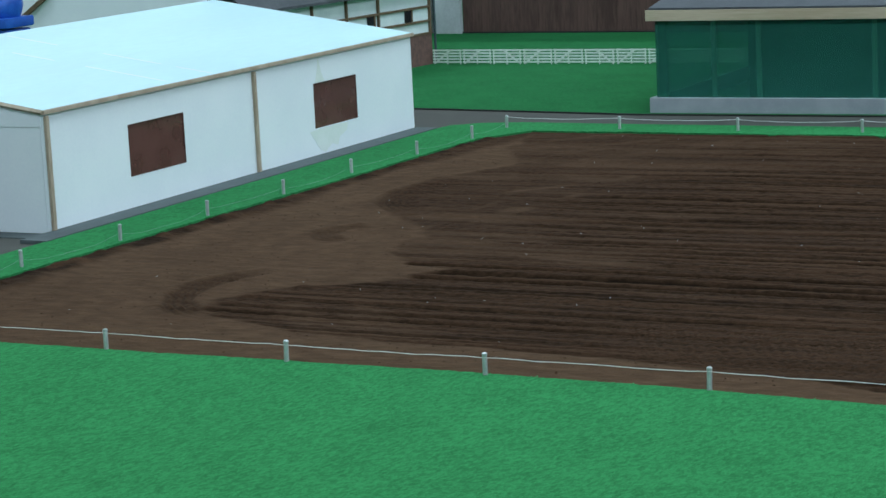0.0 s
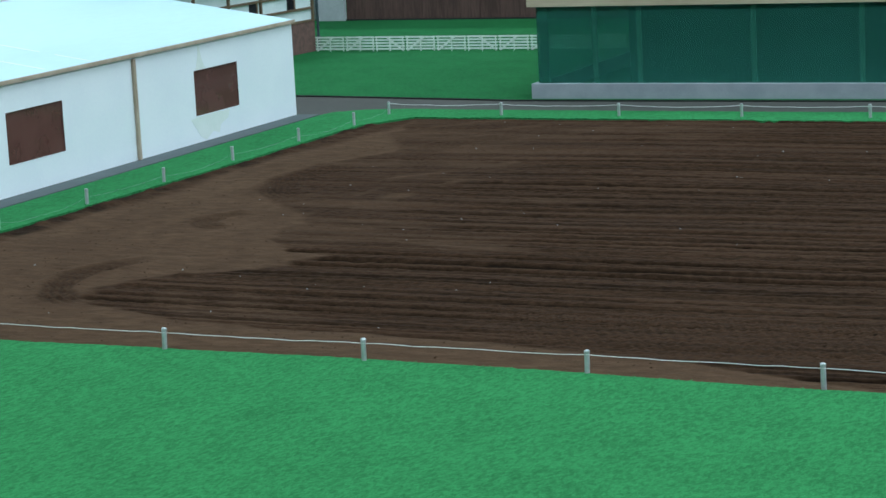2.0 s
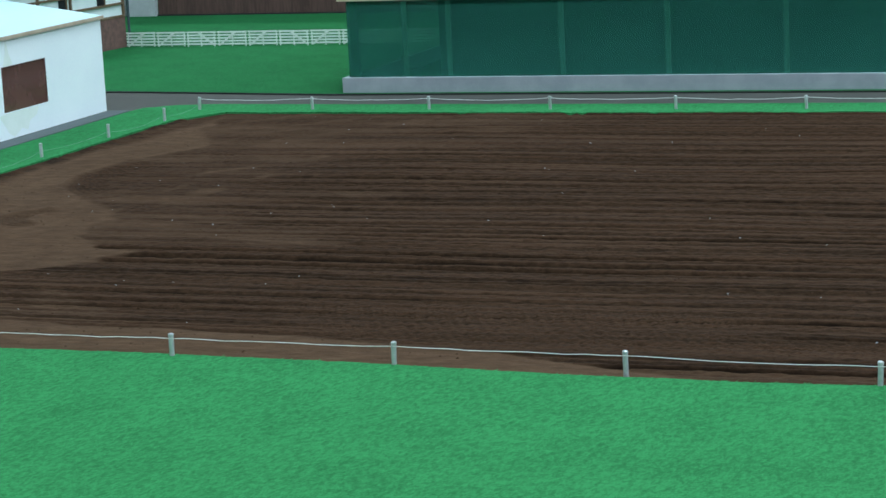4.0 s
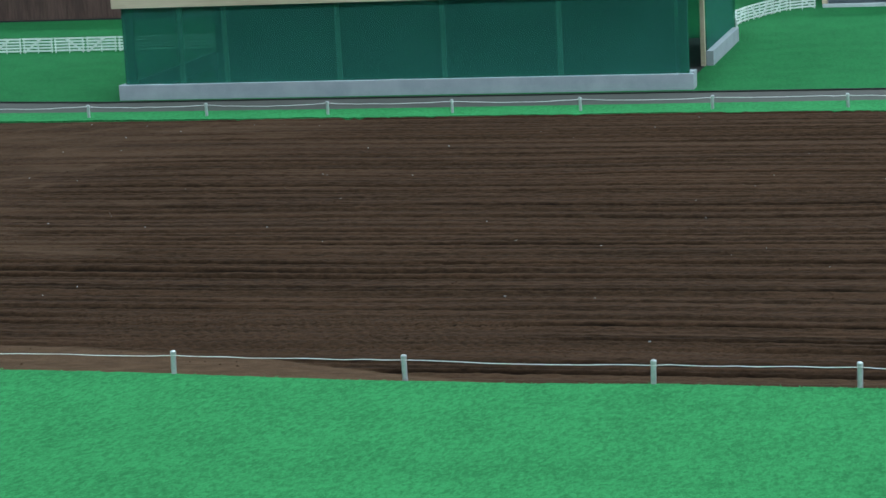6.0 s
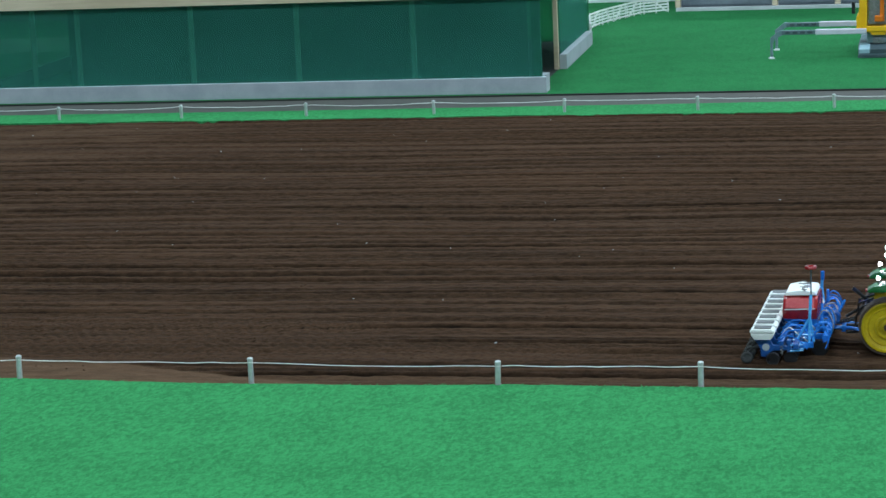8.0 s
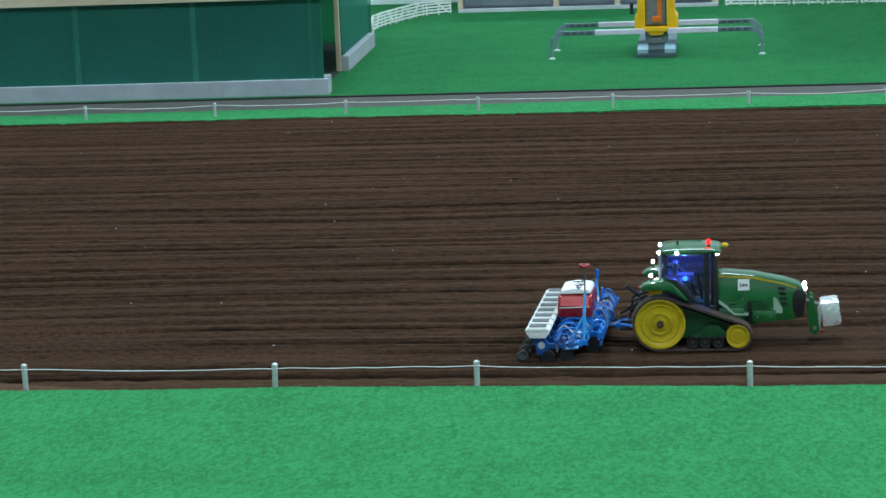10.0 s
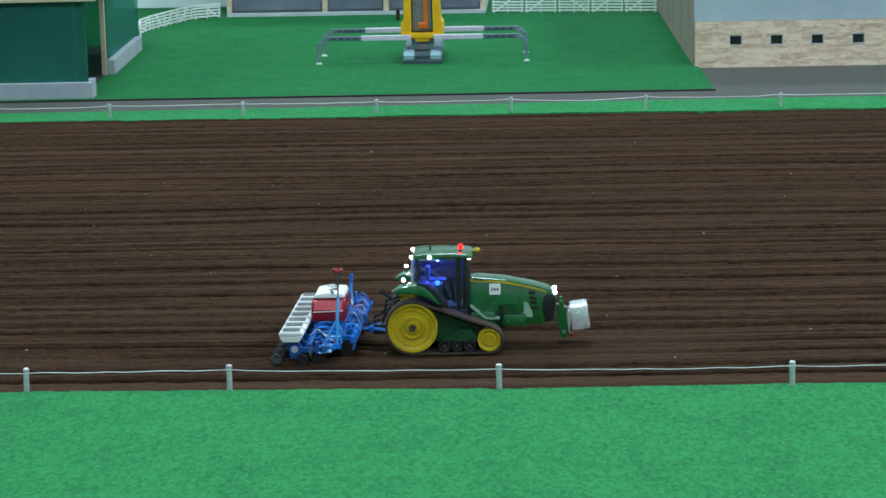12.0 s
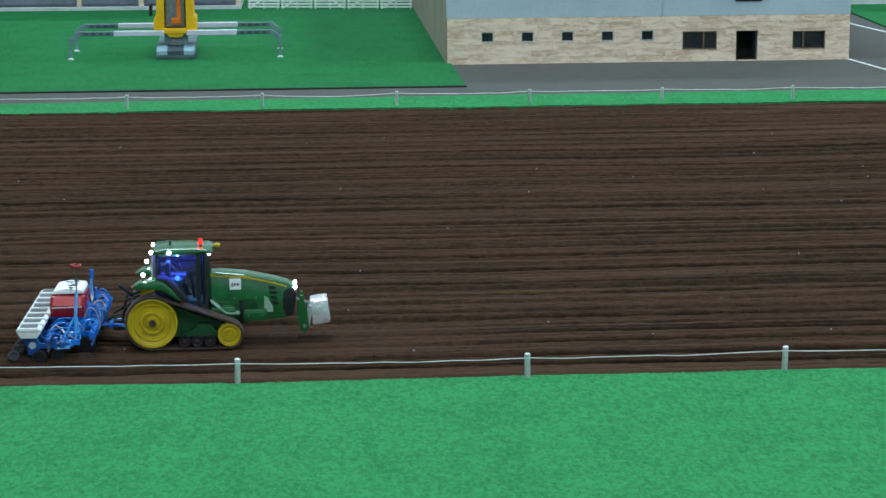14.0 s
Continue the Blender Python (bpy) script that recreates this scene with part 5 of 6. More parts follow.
    r = part("cab_roof", prism(bm_new(), roof, "y", -0.0245, 0.0245, 0.0018), J_GREEN, t, "rounded green cab roof")
    for x, y, z in ((-0.0005, -0.0200, 0.0920), (-0.0005, 0.0200, 0.0920), (0.0170, -0.0246, 0.0922), (0.0170, 0.0246, 0.0922), (0.0555, -0.0225, 0.0910), (0.0555, 0.0225, 0.0910)):
        part("work_light", ball(bm_new(), (x, y, z), 0.0016, 16), LED_WHITE, r, "glowing white work light")
    part("beacon_base", cyl(bm_new(), (0.0470, -0.0060, 0.0954), (0.0470, -0.0060, 0.0972), 0.0017, 12), BLACK_PLASTIC, r, "")
    part("beacon", lathe(bm_new(), [(0.0021, 0.0973), (0.0021, 0.1002), (0.0012, 0.1016), (0.0002, 0.1018)], (0.0470, -0.0060, 0), "z", 14), LED_RED, r, "glowing red beacon")
    part("satellite_dome", ball(bm_new(), (0.0625, 0.0, 0.0945), 0.0030, 12, (1.2, 1, 0.75)), J_YELLOW, r, "yellow satellite receiver dome")
    part("dome_bracket", box(bm_new(), 0.0570, -0.0015, 0.0920, 0.0625, 0.0015, 0.0932), J_GREEN, r, "", None)
    part("antenna", cyl(bm_new(), (0.0170, 0.0060, 0.0952), (0.0170, 0.0060, 0.0985), 0.0012, 10), BLACK_PLASTIC, r, "small black antenna")
    seat = bm_new()
    box(seat, 0.0140, -0.0080, 0.0560, 0.0290, 0.0080, 0.0620, 0.0015), box(seat, 0.0120, -0.0080, 0.0600, 0.0165, 0.0080, 0.0790, 0.0015)
    part("driver_seat", seat, LID_GREY, t, "grey cab seat")
    # pale sheet added under the roof to throw the blue light around
    part("lining_reflector", box(bm_new(), 0.004, -0.021, 0.0885, 0.046, 0.021, 0.0900), WHITE_PLASTIC, t, "added pale lining that reflects the blue light", None)
    part("console", box(bm_new(), 0.006, 0.006, 0.0565, 0.032, 0.0200, 0.0640, 0.001), LID_GREY, t, "grey cab console")
    part("steering_column", cyl(bm_new(), (0.0400, 0, 0.0420), (0.0360, 0, 0.0680), 0.0016, 8), BLACK_PLASTIC, t)
    part("cab_lamp", ball(bm_new(), (0.0240, -0.0100, 0.0640), 0.0024, 14), LED_SPOT, t, "glowing blue interior lamp")
    # strong lamp added out of sight to fill the cab with blue
    part("cab_lamp", ball(bm_new(), (0.0240, 0.0040, 0.0846), 0.0014, 12), LED_BLUE, t, "glowing blue interior lamp")
    for side in (-1, 1):
        l = part("rear_lamp", ball(bm_new(), (-0.0080, side * 0.0330, 0.0725), 0.0018, 10), LED_WHITE, t, "glowing white rear lamp")
        part("stalk", cyl(bm_new(), (-0.0080, side * 0.0330, 0.0655), (-0.0080, side * 0.0330, 0.0715), 0.0009, 8), BLACK_PLASTIC, l)
        part("tail_light", box(bm_new(), -0.0200, side * 0.033 - 0.003, 0.0600, -0.0180, side * 0.033 + 0.003, 0.0620, 0.0005), P_RED, t, "small red tail light")
    for x0, z0, x1, z1 in ((0.0870, 0.0225, 0.1000, 0.0275), (0.0600, 0.0395, 0.0720, 0.0410), (0.0740, 0.0440, 0.0748, 0.0500), (0.0770, 0.0455, 0.0778, 0.0500), (0.1010, 0.0285, 0.1120, 0.0297)):
        part("trim", box(bm_new(), x0, -0.0158, z0, x1, -0.0132, z1, 0.0003), J_GREEN, t, "", None)
    part("model_bars", prism(bm_new(), [(0.0590, 0.0668), (0.0700, 0.0662), (0.0700, 0.0668), (0.0590, 0.0674)], "y", -0.01405, -0.0138), BLACK_PLASTIC, t, "dark bars on the stripe", None)
    # sign on the bonnet
    s = part("sign", box(bm_new(), 0.0745, -0.0147, 0.0525, 0.0855, -0.0141, 0.0635), WHITE_PLASTIC, t, "small white sticker with dark writing", None)
    bars = bm_new()
    for x0, z0, x1, z1 in ((0.0765, 0.0555, 0.0775, 0.0595), (0.0787, 0.0565, 0.0807, 0.0591), (0.0817, 0.0565, 0.0835, 0.0591)):
        box(bars, x0, -0.01500, z0, x1, -0.01472, z1)
    part("bars", bars, BLACK_PLASTIC, s, "dark bars", None)
    # front linkage and weight
    for side in (-1, 1):
        arm = [(0.1400, 0.0300), (0.1430, 0.0450), (0.1460, 0.0440), (0.1500, 0.0280), (0.1520, 0.0120), (0.1480, 0.0070), (0.1430, 0.0090), (0.1410, 0.0200)]
        part("front_link", prism(bm_new(), arm, "y", side * 0.0120, side * 0.0085, 0.0006), J_GREEN, t, "green front linkage arm", None)
    part("side_ledge", prism(bm_new(), [(0.0560, 0.0440), (0.0715, 0.0318), (0.0840, 0.0312), (0.0840, 0.0298), (0.0708, 0.0302), (0.0560, 0.0422)], "y", -0.0240, -0.0140), PALE_GREEN, t, "pale green ledge", None)
    part("link_bar", cyl(bm_new(), (0.1470, -0.0130, 0.0140), (0.1470, 0.0130, 0.0140), 0.0018, 10), GREY_METAL, t)
    part("top_link", tube(bm_new(), [(0.138, 0, 0.040), (0.1530, 0, 0.0340)], 0.0013), GREY_METAL, t)
    part("weight_plate", box(bm_new(), 0.1500, -0.0110, 0.0120, 0.1535, 0.0110, 0.0340, 0.0006, rot=(0, 6, 0)), FOIL, t, "bare metal weight bracket", None)
    bm = bm_new()
    box(bm, 0.1535, -0.0165, 0.0165, 0.1715, 0.0165, 0.0400, 0.0028, rot=(0, -7, 0))
    part("front_weight", bm, FOIL, t, "silver foil-wrapped front weight")
    part("weight_lamp", box(bm_new(), 0.1525, -0.0100, 0.0085, 0.1555, -0.0060, 0.0115, 0.0004), P_RED, t, "small red lamp")
    # underbody and rear linkage
    part("gearbox", box(bm_new(), -0.0150, -0.0150, 0.0140, 0.0520, 0.0150, 0.0420, 0.002), surface_dark_green, t, "dark green transmission housing")
    part("rear_axle", cyl(bm_new(), (0, -0.0300, 0.0262), (0, 0.0300, 0.0262), 0.0070, 18), J_GREEN, t)
    part("front_axle", cyl(bm_new(), (0.0738, -0.0300, 0.0135), (0.0738, 0.0300, 0.0135), 0.0040, 14), J_GREEN, t)
    hitch = bm_new()
    for y in (-0.0085, 0.0085):
        tube(hitch, [(-0.0140, y, 0.0170), (-0.0300, y * 1.15, 0.0150), (-0.0400, y * 1.2, 0.0150)], 0.0016)
        tube(hitch, [(-0.0130, y, 0.0480), (-0.0270, y * 1.1, 0.0430), (-0.0320, y * 1.15, 0.0160)], 0.0013)
    tube(hitch, [(-0.0140, 0, 0.0400), (-0.0260, 0, 0.0500), (-0.0330, 0, 0.0560)], 0.0018)
    tube(hitch, [(-0.0140, 0.004, 0.0440), (-0.0250, 0.004, 0.0360), (-0.0400, 0, 0.0280)], 0.0015)
    box(hitch, -0.0220, -0.0110, 0.0330, -0.0150, 0.0110, 0.0400, 0.0008)
    part("rear_linkage", hitch, BLACK_PLASTIC, t, "black three-point linkage")
    hy = bm_new()
    for k, y in enumerate((-0.006, -0.002, 0.003)):
        tube(hy, [(-0.0150, y, 0.0420), (-0.0240, y, 0.0390 - 0.004 * k), (-0.0330, y * 1.5, 0.0260), (-0.0460, y, 0.0230)], 0.0007, 6)
    part("hydraulic_hoses", hy, BLACK_PLASTIC, t, "thin black hydraulic hoses")


surface_mid_green = surface("dusty_green_paint", (0.008, 0.080, 0.022), (0.014, 0.118, 0.031), 90, 0.35, 0, 600, 0)
surface_dark_green = surface("dark_green_paint", (0.0045, 0.045, 0.013), (0.008, 0.070, 0.020), 90, 0.4, 0, 600, 0)
tractor()


# ---- seed drill behind the tractor ----
def planter():
    ox, oy = TRX - 0.0930, TRY
    p = thing("precision_planter", ox, oy, -0.0004, "blue eight-row planter with white seed hoppers and a red fertiliser tank", "planter", rz=-2.4)
    ys = [-0.079 + 0.0226 * k for k in range(8)]
    part("toolbar", box(bm_new(), 0.0110, -0.0880, 0.0160, 0.0160, 0.0880, 0.0210, 0.0008), P_SHADED, p, "blue main beam", None)
    part("rear_beam", box(bm_new(), -0.0020, -0.0860, 0.0190, 0.0020, 0.0860, 0.0230, 0.0005), P_SHADED, p, "blue rear beam", None)
    part("front_beam", box(bm_new(), 0.0360, -0.0600, 0.0180, 0.0410, 0.0600, 0.0230, 0.0006), P_BLUE, p, "blue front beam", None)
    for y in (-0.045, -0.015, 0.015, 0.045):
        part("cross_member", box(bm_new(), 0.0171, y - 0.002, 0.0165, 0.0359, y + 0.002, 0.0215, 0.0004), P_BLUE, p, "", None)
    for y in ys:
        body = [(-0.0255, 0.0235), (-0.0120, 0.0250), (-0.0085, 0.0180), (0.0080, 0.0170), (0.0080, 0.0138), (-0.0090, 0.0128), (-0.0140, 0.0065), (-0.0195, 0.0072), (-0.0200, 0.0150)]
        u = part("row_unit", prism(bm_new(), body, "y", y - 0.0024, y + 0.0024, 0.0005), P_SHADED, p, "blue row unit body", None)
        hp = bm_new()
        prism(hp, [(-0.0250, 0.0242), (-0.0100, 0.0242), (-0.0066, 0.0290), (-0.0070, 0.0302), (-0.0280, 0.0302), (-0.0284, 0.0290)], "y", y - 0.0080, y + 0.0080, 0.0012)
        part("hopper", hp, WHITE_PLASTIC, u, "white plastic seed hopper")
        part("hopper_lid", prism(bm_new(), [(-0.0295, 0.0303), (-0.0055, 0.0303), (-0.0060, 0.0330), (-0.0090, 0.0345), (-0.0260, 0.0345), (-0.0290, 0.0330)], "y", y - 0.0084, y + 0.0084, 0.0018), WHITE_PLASTIC, u, "white hopper lid")
        part("lid_panel", box(bm_new(), -0.0255, y - 0.0062, 0.0347, -0.0095, y + 0.0048, 0.0355, 0.0003), LID_GREY, u, "dark grey lid panel", None)
        for s in (-1, 1):
            disc = lathe(bm_new(), [(0.0050, -0.0012), (0.0060, 0.0), (0.0050, 0.0012), (0.0034, 0.0014), (0.0030, 0.0004), (0.0002, 0.0004)], (0, 0, 0), "z", 18)
            bmesh.ops.transform(disc, matrix=pose(-0.0325, y + s * 0.0046, 0.0066, s * -52, 8, 0), verts=disc.verts)
            part("press_wheel", disc, BLACK_TRIM, u, "black tilted press wheel")
        part("press_arm", tube(bm_new(), [(-0.0200, y, 0.0165), (-0.0280, y, 0.0150), (-0.0325, y, 0.0075)], 0.0014), BLACK_TRIM, u, "dark press wheel arm")
        part("gauge_wheel", lathe(bm_new(), [(0.0058, -0.0022), (0.0064, -0.001), (0.0064, 0.001), (0.0058, 0.0022), (0.0036, 0.0018), (0.0038, 0.0008), (0.0002, 0.0008)], (-0.0080, y - 0.0062, 0.0062), "y", 20), BLACK_PLASTIC, u, "black gauge wheel")
        part("coulter", lathe(bm_new(), [(0.0064, -0.0003), (0.0064, 0.0003), (0.0003, 0.0004)], (0.0080, y, 0.0058), "y", 20), BLACK_PLASTIC, u, "dark steel coulter disc")
        bars = bm_new()
        for z in (0.0130, 0.0185):
            for s in (-1, 1):
                tube(bars, [(0.0080, y + s * 0.0034, z), (0.0205, y + s * 0.0034, z + 0.001)], 0.0008, 6)
        part("parallel_links", bars, P_LIGHT, u, "blue parallel links")
        part("seed_hose", tube(bm_new(), bend([(-0.0040, y + 0.003, 0.0230), (0.0040, y + 0.003, 0.0300), (0.0130, y * 0.92, 0.0310), (0.0220, y * 0.7, 0.0270), (0.0290, y * 0.5, 0.0220)]), 0.0008, 7), P_BLUE if abs(y) > 0.03 else HOSE, u, "thin hose")
        part("bracket", box(bm_new(), 0.0050, y - 0.0036, 0.0120, 0.0085, y + 0.0036, 0.0235, 0.0006), P_SHADED, u, "", None)
        part("spring", tube(bm_new(), [(0.0000 + 0.0014 * math.cos(k * 1.2), y - 0.0048 + 0.0014 * math.sin(k * 1.2), 0.0100 + 0.00055 * k) for k in range(22)], 0.0004, 5), GREY_METAL, u, "small coil spring")
    # tank
    tx0, tx1, ty = -0.0045, 0.0285, 0.0300
    part("tank", prism(bm_new(), [(-ty + 0.001, 0.0312), (-ty - 0.001, 0.0425), (-ty + 0.008, 0.0508), (-ty + 0.011, 0.0520), (ty - 0.011, 0.0520), (ty - 0.008, 0.0508), (ty + 0.001, 0.0425), (ty - 0.001, 0.0312)], "x", tx0, tx1, 0.0020), P_RED, p, "glossy dark red fertiliser tank")
    part("tank_lid", prism(bm_new(), [(tx0 + 0.001, 0.0522), (tx1 - 0.001, 0.0530), (tx1 - 0.003, 0.0570), (tx0 + 0.015, 0.0580), (tx0 + 0.003, 0.0560)], "y", -ty + 0.009, ty - 0.009, 0.0016), WHITE_PLASTIC, p, "white tank cover with dark lettering")
    marks = bm_new()
    g = np.random.RandomState(4)
    for k in range(9):
        y = -0.024 + 0.0055 * k
        box(marks, 0.0110 + g.uniform(-.004, .004), y, 0.0580, 0.0110 + g.uniform(0.002, .009), y + 0.0022, 0.0584, rot=(0, 0, g.uniform(-20, 20)))
    part("cover_bars", marks, BLACK_PLASTIC, p, "dark bars printed on the cover", None)
    part("tank_band", prism(bm_new(), [(tx0 + 0.002, 0.0408), (tx1 - 0.002, 0.0418), (tx1 - 0.002, 0.0425), (tx0 + 0.002, 0.0415)], "y", -ty - 0.0016, -ty - 0.0007), WHITE_PLASTIC, p, "pale printed band", None)
    # paler plate puts the reflection on the tank's slope into colour
    part("tank_glare", prism(bm_new(), [(-ty - 0.0012, 0.0430), (-ty + 0.0070, 0.0507), (-ty + 0.0076, 0.0503), (-ty - 0.0004, 0.0426)], "x", tx0 + 0.003, tx1 - 0.003), P_GLARE, p, "thin paler plate painting the glare on the sloping tank face", None)
    part("tank_funnel", prism(bm_new(), [(tx0 - 0.001, 0.0310), (tx1 + 0.001, 0.0310), (0.0240, 0.0180), (0.0130, 0.0180)], "y", -ty + 0.005, ty - 0.005, 0.001), P_BLUE, p, "blue tapered tank base", None)
    for y in (-0.020, 0.0, 0.020):
        part("metering_unit", cyl(bm_new(), (0.0130, y, 0.0250), (0.0130, y - 0.008, 0.0250), 0.0032, 14), BLACK_PLASTIC, p, "black metering unit")
    for y in (-0.033, 0.033):
        part("tank_stay", tube(bm_new(), [(0.0350, y, 0.0220), (0.0330, y, 0.0360), (0.0335, y * 0.93, 0.0480)], 0.0012), P_BLUE, p)
    # fan and hoses at the front
    part("fan_housing", lathe(bm_new(), [(0.0052, -0.005), (0.0060, -0.004), (0.0060, 0.004), (0.0052, 0.005), (0.003, 0.0052), (0.0002, 0.0040)], (0.0430, -0.010, 0.0300), "y", 26), P_SHADED, p, "round blue fan housing")
    g = np.random.RandomState(12)
    for k in range(14):
        y, h = -0.062 + 0.0092 * k, g.uniform(-0.005, 0.004)
        part("air_hose", tube(bm_new(), bend([(0.0300, y, 0.0340), (0.0350, y - 0.002, 0.0400 + h), (0.0410, y + g.uniform(-0.006, 0.004), 0.0390 + h), (0.0450, y - 0.003, 0.0310), (0.0430, y + g.uniform(-0.004, 0.004), 0.0220), (0.0370, y, 0.0170)]), g.uniform(0.0005, 0.0008), 7), (P_BLUE, P_BLUE, HOSE)[k % 3], p, "thin curved air hose")
    for k in range(8):
        y = -0.080 + 0.0215 * k
        part("cross_hose", tube(bm_new(), bend([(-0.0040, y, 0.0200), (0.0040, y + g.uniform(-0.006, 0.006), 0.0270 + g.uniform(-0.002, 0.004)), (0.0140, y + g.uniform(-0.008, 0.008), 0.0250), (0.0240, y + g.uniform(-0.006, 0.006), 0.0160)]), 0.0006, 6), (P_BLUE, STEEL, P_BLUE, BLACK_PLASTIC)[k % 4], p, "thin hose")
    # folded row markers
    for s in (-1, 1):
        y, fx = s * 0.0700, 0.0015 if s < 0 else 0.0
        m = part("marker_arm", tube(bm_new(), [(0.0230 + fx, y, 0.0190), (0.0240 + fx, y, 0.0440), (0.0250 + fx, y * 0.96, 0.0640 if s < 0 else 0.0520)], 0.0014, 8), P_LIGHT, p, "folded blue row marker arm")
        fr = bm_new()
        tube(fr, [(0.0110 + fx, y - s * 0.003, 0.0190), (0.0240 + fx, y, 0.0430)], 0.0012, 7), tube(fr, [(0.0270 + fx, y - s * 0.003, 0.0190), (0.0240 + fx, y, 0.0430)], 0.0012, 7)
        tube(fr, [(0.0165 + fx, y, 0.0260), (0.0260 + fx, y, 0.0260)], 0.0009, 6)
        part("marker_frame", fr, P_LIGHT, m)
        part("marker_foot", box(bm_new(), 0.0100 + fx, y - 0.0026, 0.0140, 0.0270 + fx, y + 0.0026, 0.0190, 0.0006), P_BLUE, m, "", None)
        part("marker_tip", tube(bm_new(), [(0.0250 + fx, y * 0.96, 0.0590 if s < 0 else 0.0500), (0.0252 + fx, y * 0.95, 0.0890 if s < 0 else 0.0585)], 0.0007 if s < 0 else 0.0018, 8), P_BLUE if s > 0 else C_DARK, m)
        if s < 0:
            part("marker_disc", lathe(bm_new(), [(0.0030, -0.0008), (0.0052, -0.0014), (0.0056, 0.0), (0.0050, 0.0014), (0.0034, 0.0012), (0.0022, 0.0), (0.0003, 0.0)], (0.0250 + fx, y * 0.95, 0.0900), "z", 22), P_RED, m, "red marker disc")
        part("ram", tube(bm_new(), [(0.0300, y * 0.7, 0.0230), (0.0230 + fx, y * 0.9, 0.0360)], 0.0011, 8), STEEL, m, "bright hydraulic ram")
    for y in (-0.045, 0.045):
        w = part("carrier_wheel", lathe(bm_new(), [(0.0070, -0.003), (0.0082, -0.0018), (0.0082, 0.0018), (0.0070, 0.003), (0.0034, 0.0022), (0.0002, 0.002)], (0.0320, y, 0.0080), "y", 22), BLACK_PLASTIC, p, "black carrier wheel")
        part("fork", tube(bm_new(), [(0.0320, y + 0.0040, 0.0080), (0.0360, y + 0.0040, 0.0160), (0.0380, y, 0.0210)], 0.0012), P_BLUE, w)
    g = np.random.RandomState(8)
    for k in range(10):
        y = -0.075 + 0.0165 * k
        part("feed_line", tube(bm_new(), bend([(0.0280, y, 0.0240), (0.0360, y + g.uniform(-.006, .006), 0.0320 + g.uniform(-.004, .006)), (0.0430, y + g.uniform(-.004, .004), 0.0240), (0.0400, y, 0.0140)]), 0.0006, 6), P_BLUE, p, "thin blue feed line")
    # headstock and drawbar
    hs = bm_new()
    for y in (-0.011, 0.011):
        tube(hs, [(0.0410, y, 0.0200), (0.0600, y * 0.9, 0.0190), (0.0690, y * 0.9, 0.0170)], 0.0018)
        tube(hs, [(0.0410, y, 0.0220), (0.0520, 0, 0.0440)], 0.0014)
    box(hs, 0.0500, -0.0130, 0.0160, 0.0540, 0.0130, 0.0220, 0.0006)
    part("headstock", hs, P_BLUE, p, "blue three-point headstock")
    part("drive_shaft", cyl(bm_new(), (0.0540, 0, 0.0190), (0.0830, 0, 0.0210), 0.0022, 10), BLACK_PLASTIC, p, "black drive shaft")
    badge = part("badge", lathe(bm_new(), [(0.0034, 0.0), (0.0034, -0.0005), (0.0002, -0.0005)], (-0.0140, ys[0] - 0.0094, 0.0180), "y", 18), CONCRETE, p, "round pale grey badge", None)


planter()


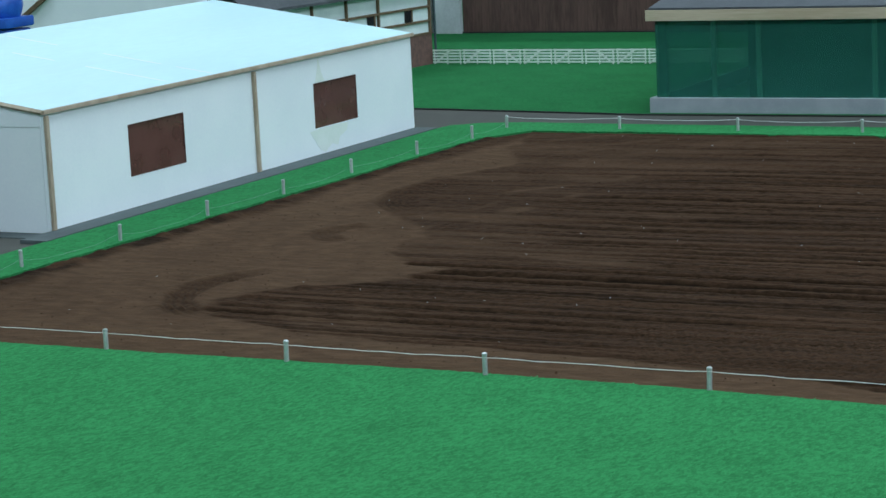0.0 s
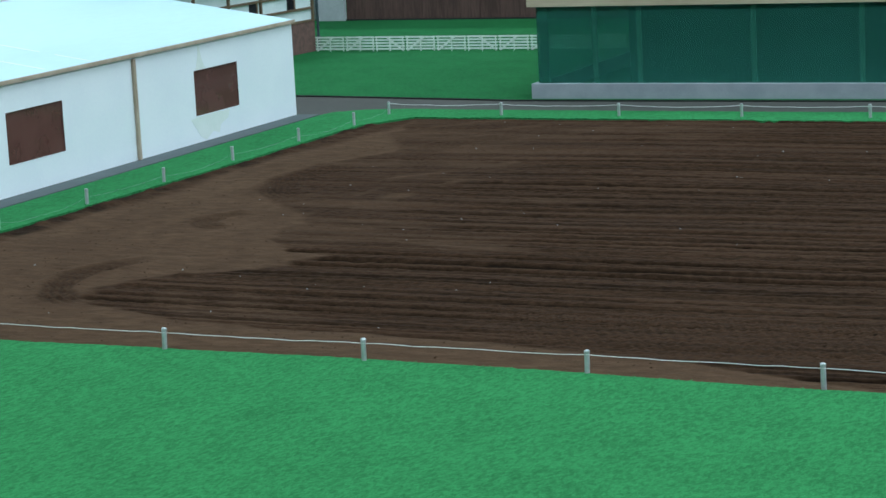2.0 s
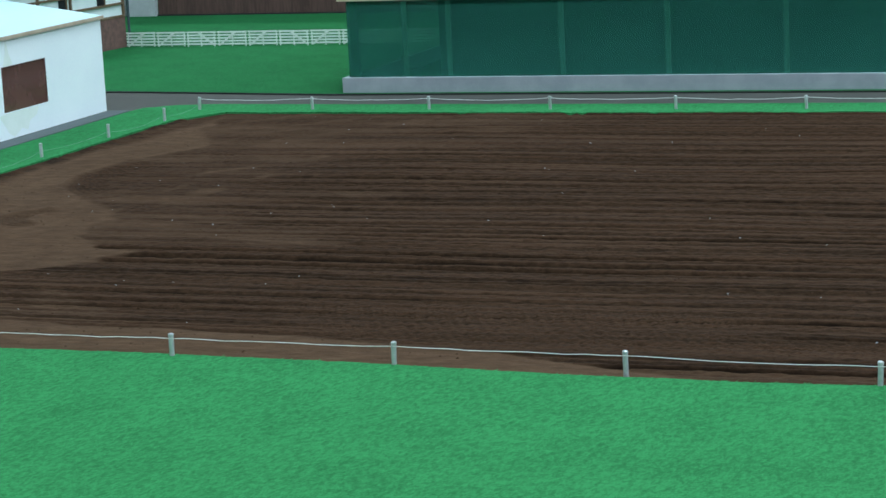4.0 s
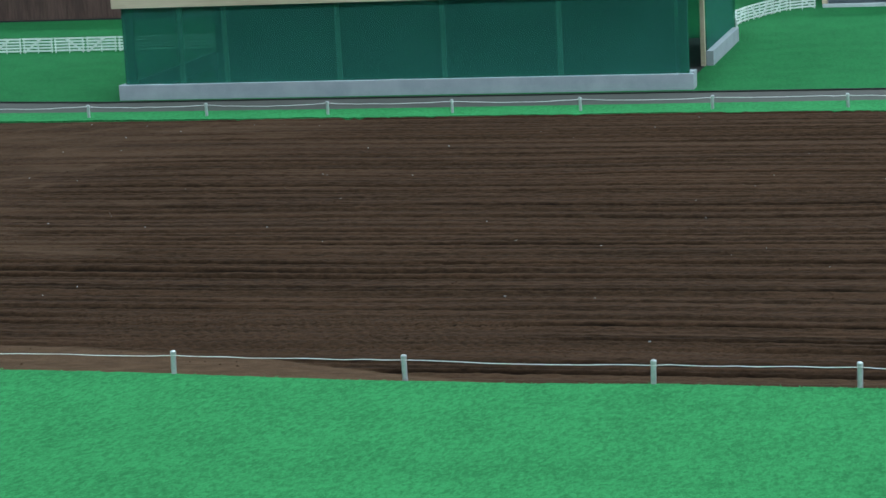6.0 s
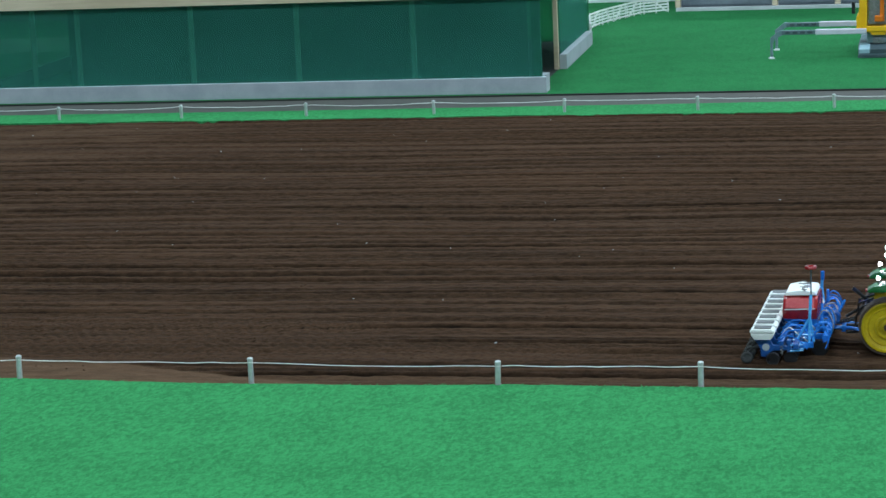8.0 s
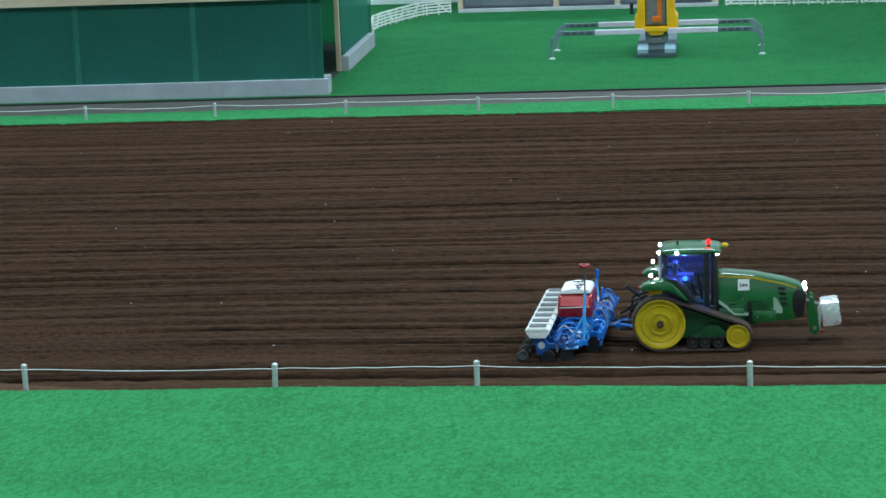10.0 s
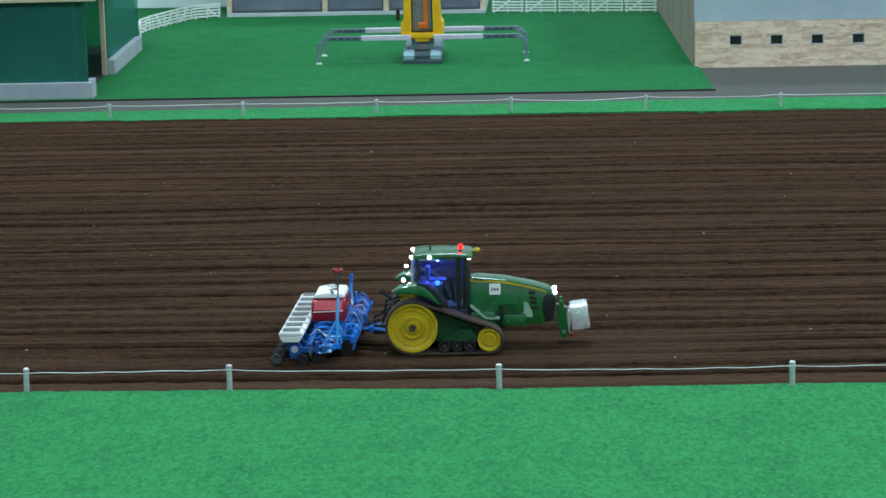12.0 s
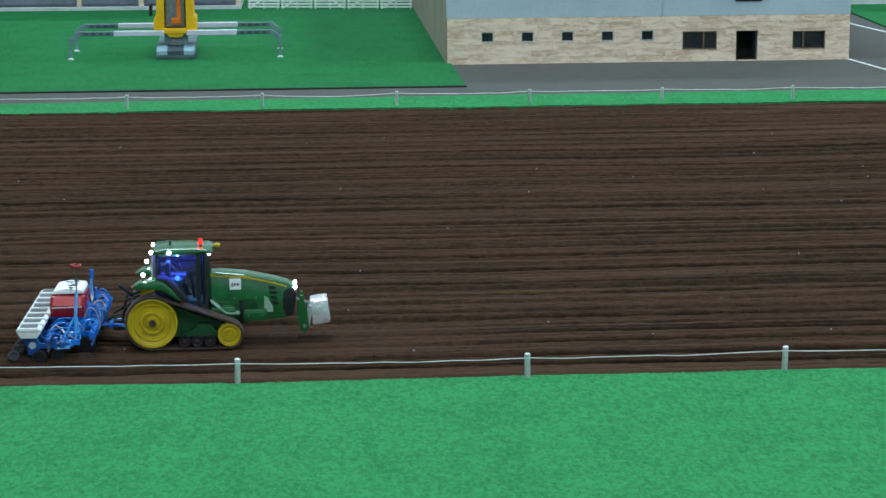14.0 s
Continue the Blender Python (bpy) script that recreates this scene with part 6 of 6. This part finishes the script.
# ---- mobile crane standing on its outriggers ----
def crane():
    c = thing("mobile_crane", 1.163, 2.958, 0.0012, "yellow and grey mobile crane standing on wide outriggers", "crane")
    part("front_deck", prism(bm_new(), [(-0.008, 0.006), (-0.008, 0.016), (0.022, 0.025), (0.20, 0.025), (0.20, 0.006)], "x", -0.0375, 0.0375, 0.0015), C_DECK, c, "blue-grey front deck", None)
    part("deck_recess", prism(bm_new(), [(-0.0086, 0.0085), (-0.0086, 0.0160), (0.0215, 0.0252), (0.0215, 0.0225), (-0.004, 0.0085)], "x", -0.0150, 0.0150), C_DARK, c, "dark grey recess in the deck", None)
    for x in (-0.026, 0.026):
        part("deck_plate", prism(bm_new(), [(-0.0088, 0.0090), (-0.0088, 0.0163), (0.0205, 0.0256), (0.0215, 0.0246), (-0.0076, 0.0090)], "x", x - 0.0095, x + 0.0095), C_PLATE, c, "pale blue-grey deck plate", None)
    part("bumper", box(bm_new(), -0.0380, -0.012, 0.0004, 0.0380, -0.004, 0.0062, 0.0006), C_DARK, c, "dark bumper", None)
    for x in (-0.031, 0.031):
        for y in (0.03, 0.085):
            part("wheel", lathe(bm_new(), [(0.010, -0.005), (0.012, -0.004), (0.012, 0.004), (0.010, 0.005), (0.004, 0.004), (0.0003, 0.004)], (x, y, 0.012), "x", 20), BLACK_PLASTIC, c, "black tyre")
    part("turntable", cyl(bm_new(), (0, 0.045, 0.0242), (0, 0.045, 0.040), 0.022, 24), C_DARK, c, "dark turntable ring")
    part("neck", box(bm_new(), -0.022, 0.022, 0.0245, 0.022, 0.07, 0.046, 0.002), C_GREY, c, "grey neck block", None)
    part("winch", box(bm_new(), -0.011, 0.014, 0.0245, 0.011, 0.0215, 0.036, 0.001), GREY_METAL, c, "", None)
    u = [(-0.041, 0.052), (-0.037, 0.0475), (0.037, 0.0475), (0.041, 0.052), (0.041, 0.076), (0.036, 0.082), (0.034, 0.15), (0.020, 0.15), (0.021, 0.058), (-0.021, 0.058), (-0.020, 0.15), (-0.034, 0.15), (-0.036, 0.082), (-0.041, 0.076)]
    bm = bm_new()
    prism(bm, u, "y", 0.010, 0.085, 0.0015)
    part("superstructure", bm, C_YELLOW, c, "yellow superstructure", None)
    part("lower_lip", prism(bm_new(), [(-0.016, 0.0472), (-0.012, 0.041), (0.012, 0.041), (0.016, 0.0472)], "y", 0.012, 0.06), C_YELLOW, c, "", None)
    part("boom", box(bm_new(), -0.0185, 0.020, 0.060, 0.0185, 0.075, 0.16, 0.002), GREY_METAL, c, "grey boom between the yellow cheeks", None)
    part("boom_rail", box(bm_new(), 0.003, 0.016, 0.066, 0.011, 0.0196, 0.16, 0.0008), ORANGE, c, "orange-yellow rail on the boom", None)
    part("hook_block", box(bm_new(), -0.007, 0.008, 0.066, 0.008, 0.0155, 0.078, 0.002), ORANGE, c, "orange hook block", None)
    part("mirror", box(bm_new(), -0.050, 0.016, 0.082, -0.043, 0.022, 0.104, 0.0012), BLACK_PLASTIC, c, "black side cabinet", None)
    for s in (-1, 1):
        for y in (0.004, 0.145):
            a = part("outrigger", box(bm_new(), min(s * 0.022, s * 0.118), y, 0.0445, max(s * 0.022, s * 0.118), y + 0.012, 0.0545, 0.0012), C_PALE, c, "pale outrigger beam", None)
            part("extension", box(bm_new(), min(s * 0.118, s * 0.182), y + 0.001, 0.0455, max(s * 0.118, s * 0.182), y + 0.011, 0.0535, 0.0008), C_SLATE, a, "blue-grey extension", None)
            for k in range(4):
                x0 = s * (0.124 + 0.014 * k)
                part("slot", box(bm_new(), min(x0, x0 + s * 0.009), y + 0.0002, 0.0472, max(x0, x0 + s * 0.009), y + 0.0016, 0.0518), C_DARK, a, "dark slot", None)
            part("elbow", prism(bm_new(), [(s * 0.178, 0.054), (s * 0.186, 0.054), (s * 0.204, 0.040), (s * 0.204, 0.030), (s * 0.198, 0.030), (s * 0.196, 0.037), (s * 0.180, 0.0455)], "y", y + 0.002, y + 0.010), C_GREY, a, "grey bent arm end", None)
            part("leg", cyl(bm_new(), (s * 0.2015, y + 0.006, 0.004), (s * 0.2015, y + 0.006, 0.031), 0.0028, 12), C_GREY, a, "grey leg")
            part("foot", lathe(bm_new(), [(0.0062, 0.0), (0.0062, 0.0014), (0.0026, 0.0036), (0.0003, 0.0037)], (s * 0.2015, y + 0.006, 0), "z", 18), GREY_WALL, a, "pale grey foot plate")


crane()
